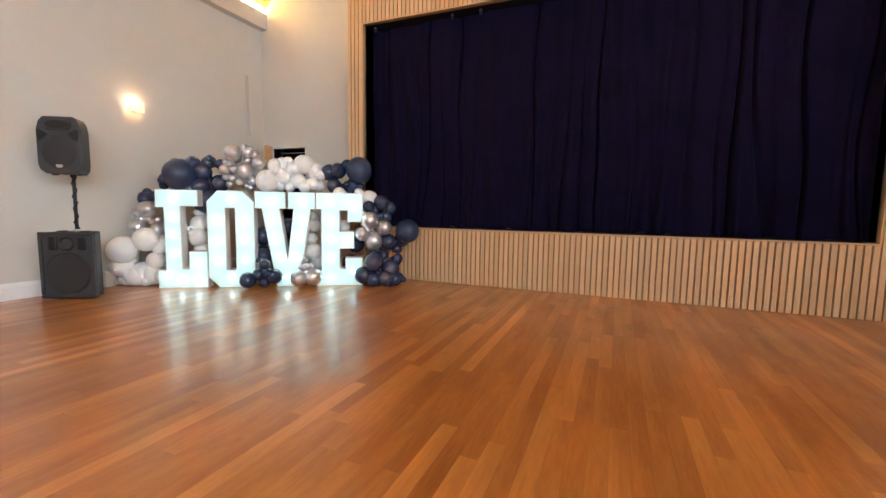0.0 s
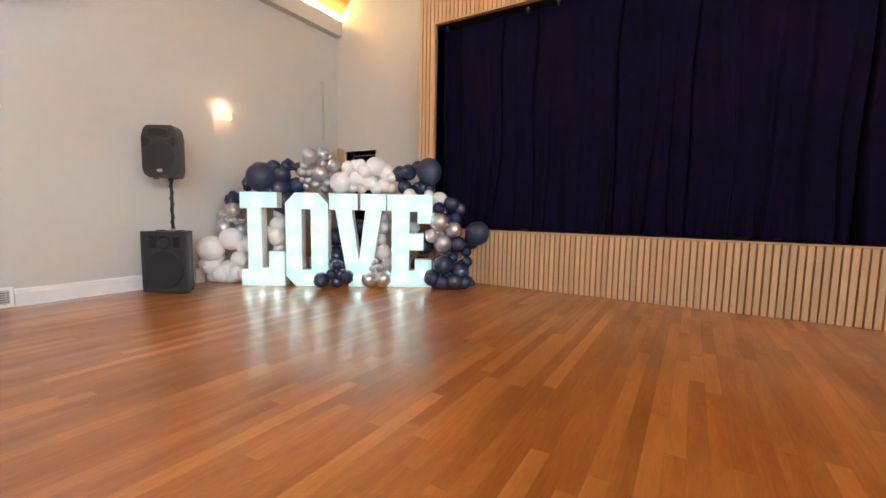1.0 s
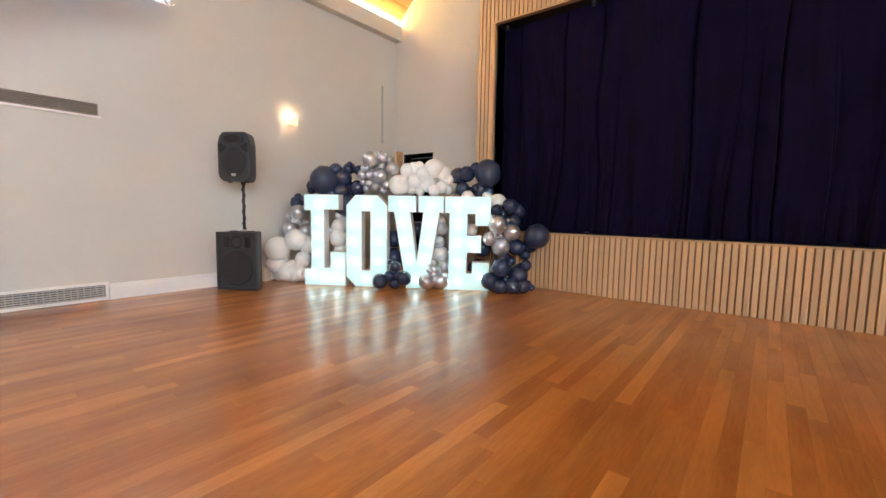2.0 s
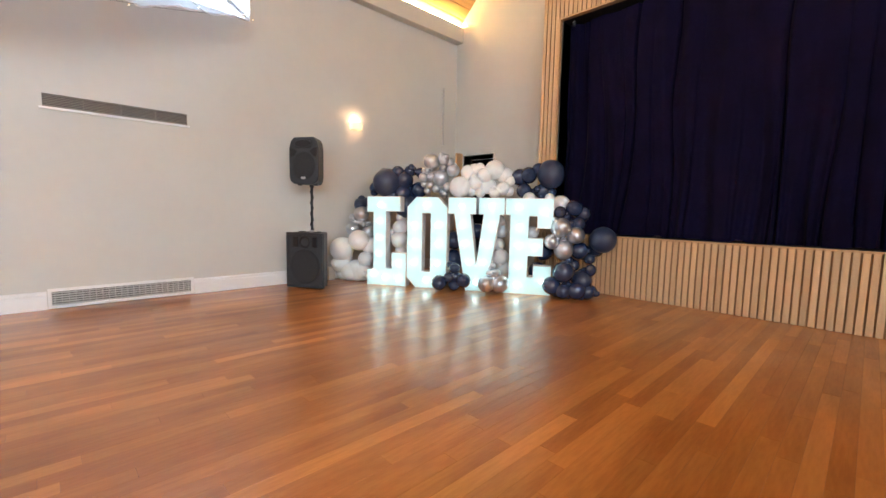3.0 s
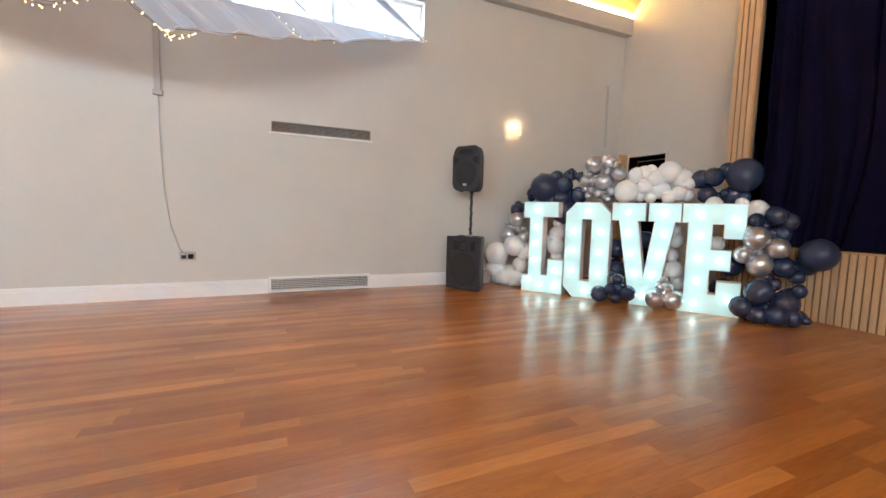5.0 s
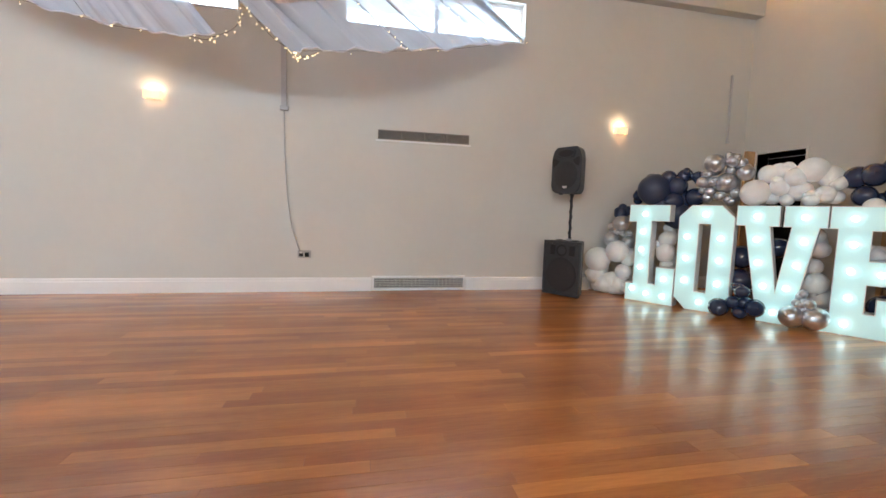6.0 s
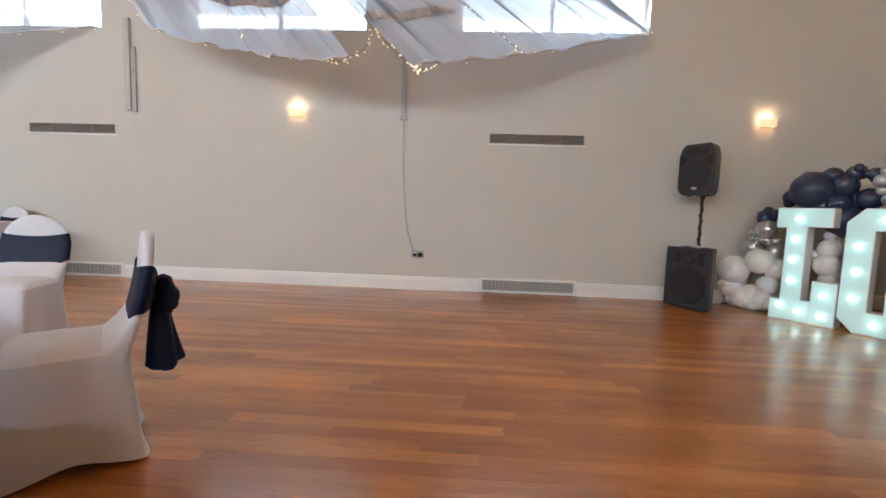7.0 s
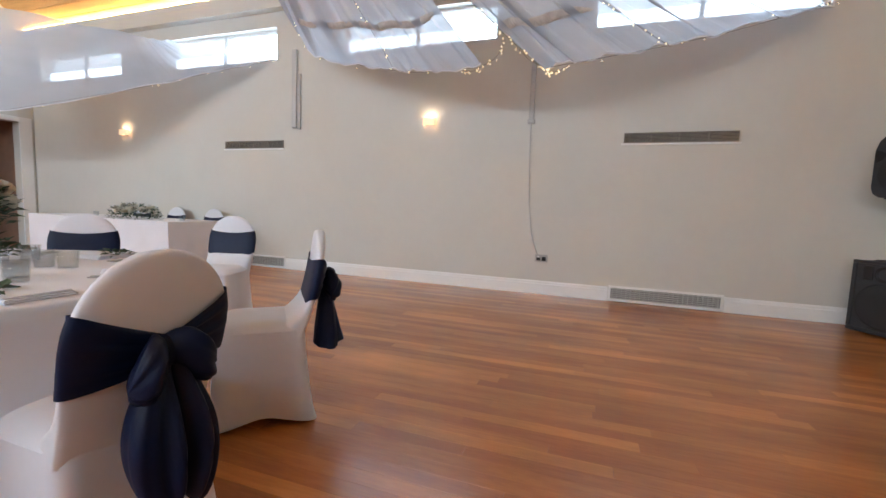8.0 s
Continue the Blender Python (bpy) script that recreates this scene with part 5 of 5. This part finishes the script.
def gathered_tape(swag_ob, fn, u0, u1, v0, seed):
    """Ruched seam where the voile is drawn up on a cord."""
    def mean(u, v):
        near = [fn(min(1.0, max(0.0, u + 0.014 * k)), v) for k in range(-4, 5)]
        return sum(near, Vector((0, 0, 0))) / 9
    rows = [(mean(u, v0 - 0.010 + 0.006 * math.sin(u * 17 + seed)), mean(u, v0 + 0.022 + 0.006 * math.sin(u * 17 + seed))) for u in [u0 + (u1 - u0) * i / 159 for i in range(160)]]

    def ruffle(u, v):
        a, b = rows[min(159, int(u * 159.5))]
        ends = min(1.0, 8 * u, 8 * (1 - u)) ** 0.5
        p = a.lerp(b, 0.5 + (v - 0.5) * ends)
        puff = math.sin(math.pi * v) * ends
        return p - Vector((0, 0, 0.02 + puff * (0.020 + 0.012 * noise.noise((u * 40, v, seed)) + 0.005 * math.sin(u * 150 + 3 * v))))
    part("gathered_tape", grid_bm(160, 7, ruffle), M_TAPE, swag_ob, "greyish ruched seam of the voile", smooth=True)


gathered_tape(swag_b, fn_b, 0.0, 0.72, 0.215, 1.3)
gathered_tape(swag_a, fn_a, 0.62, 1.0, 0.18, 2.9)
fairy_string(B_LOW[:4], 12, 10)

# ---- strip floor: narrow boards along the hall ----
floor = structure("floor", box_bm(XW, YS - 1.5, -0.06, XE, YB, -0.004), M_SUBFLOOR, "polished honey-coloured strip floor", "floor")
BOARD = 0.083
rng = random.Random(21)
lengths = [0.55, 0.8, 1.05, 1.35, 1.7, 2.1]
board_mesh = {}
for L in lengths:
    b = box_bm(0.0002, 0.0003, -0.02, BOARD - 0.0002, L - 0.0003, 0.0)
    bmesh.ops.bevel(b, geom=[e for e in b.edges if all(v.co.z > -0.001 for v in e.verts)], offset=0.0005, segments=1, affect="EDGES")
    me = bpy.data.meshes.new("board")
    b.to_mesh(me)
    b.free()
    me.materials.append(M_FLOOR)
    board_mesh[L] = me
rest_v, rest_f, near = [], [], 0
x = XW + 0.0
while x < XE - BOARD * 0.5:
    y = YS - rng.random() * 1.2
    while y < YB - 0.05:
        L = rng.choice(lengths)
        if y + L > YB - 0.04:
            L = YB - y
        yc = y + L / 2
        if L in board_mesh and -3.0 < x < 0.7 and -0.6 < yc < 3.9 and near < 300 and y > YS:
            ob = new("board", board_mesh[L])
            ob.parent = floor
            ob.location = (x, y, 0)
            near += 1
        else:
            x0, x1, y0, y1 = x + 0.0002, min(x + BOARD, XE) - 0.0002, y + 0.0003, y + L - 0.0003
            k = len(rest_v)
            rest_v += [(x0, y0, -0.004), (x1, y0, -0.004), (x1, y1, -0.004), (x0, y1, -0.004), (x0 + 0.0004, y0 + 0.0004, 0), (x1 - 0.0004, y0 + 0.0004, 0), (x1 - 0.0004, y1 - 0.0004, 0), (x0 + 0.0004, y1 - 0.0004, 0)]
            rest_f += [(k + 4, k + 5, k + 6, k + 7), (k, k + 1, k + 5, k + 4), (k + 1, k + 2, k + 6, k + 5), (k + 2, k + 3, k + 7, k + 6), (k + 3, k, k + 4, k + 7)]
        y += L
    x += BOARD
me = bpy.data.meshes.new("boards")
me.from_pydata(rest_v, [], rest_f)
me.materials.append(M_FLOOR_REST)
rest = new("boards", me)
rest.parent = floor
rest["kind"] = "stuff"

# ---- oak slats of the stage surround ----
slat_mesh = {}


def slat(x, z0, z1):
    key = round(z1 - z0, 3)
    if key not in slat_mesh:
        b = box_bm(0, 0, 0, SLAT, 0.0175, key)
        bmesh.ops.bevel(b, geom=[e for e in b.edges if e.verts[0].co.y < 0.001 and e.verts[1].co.y < 0.001], offset=0.002, segments=1, affect="EDGES")
        me2 = bpy.data.meshes.new("slat")
        b.to_mesh(me2)
        b.free()
        me2.materials.append(M_SLAT)
        slat_mesh[key] = me2
    ob = new("slat", slat_mesh[key])
    ob.parent = stage_front
    ob.location = (x, YF, z0)


x = PAN_X0 + 0.004
while x + SLAT < PAN_X1:
    if x + SLAT < OPEN_X0 - 0.02 or x > OPEN_X1 + 0.02:
        slat(x, 0.002, PAN_Z1)
    else:
        slat(x, 0.002, OPEN_Z0 - 0.021)
        slat(x, OPEN_Z1 + 0.021, PAN_Z1)
    x += PITCH
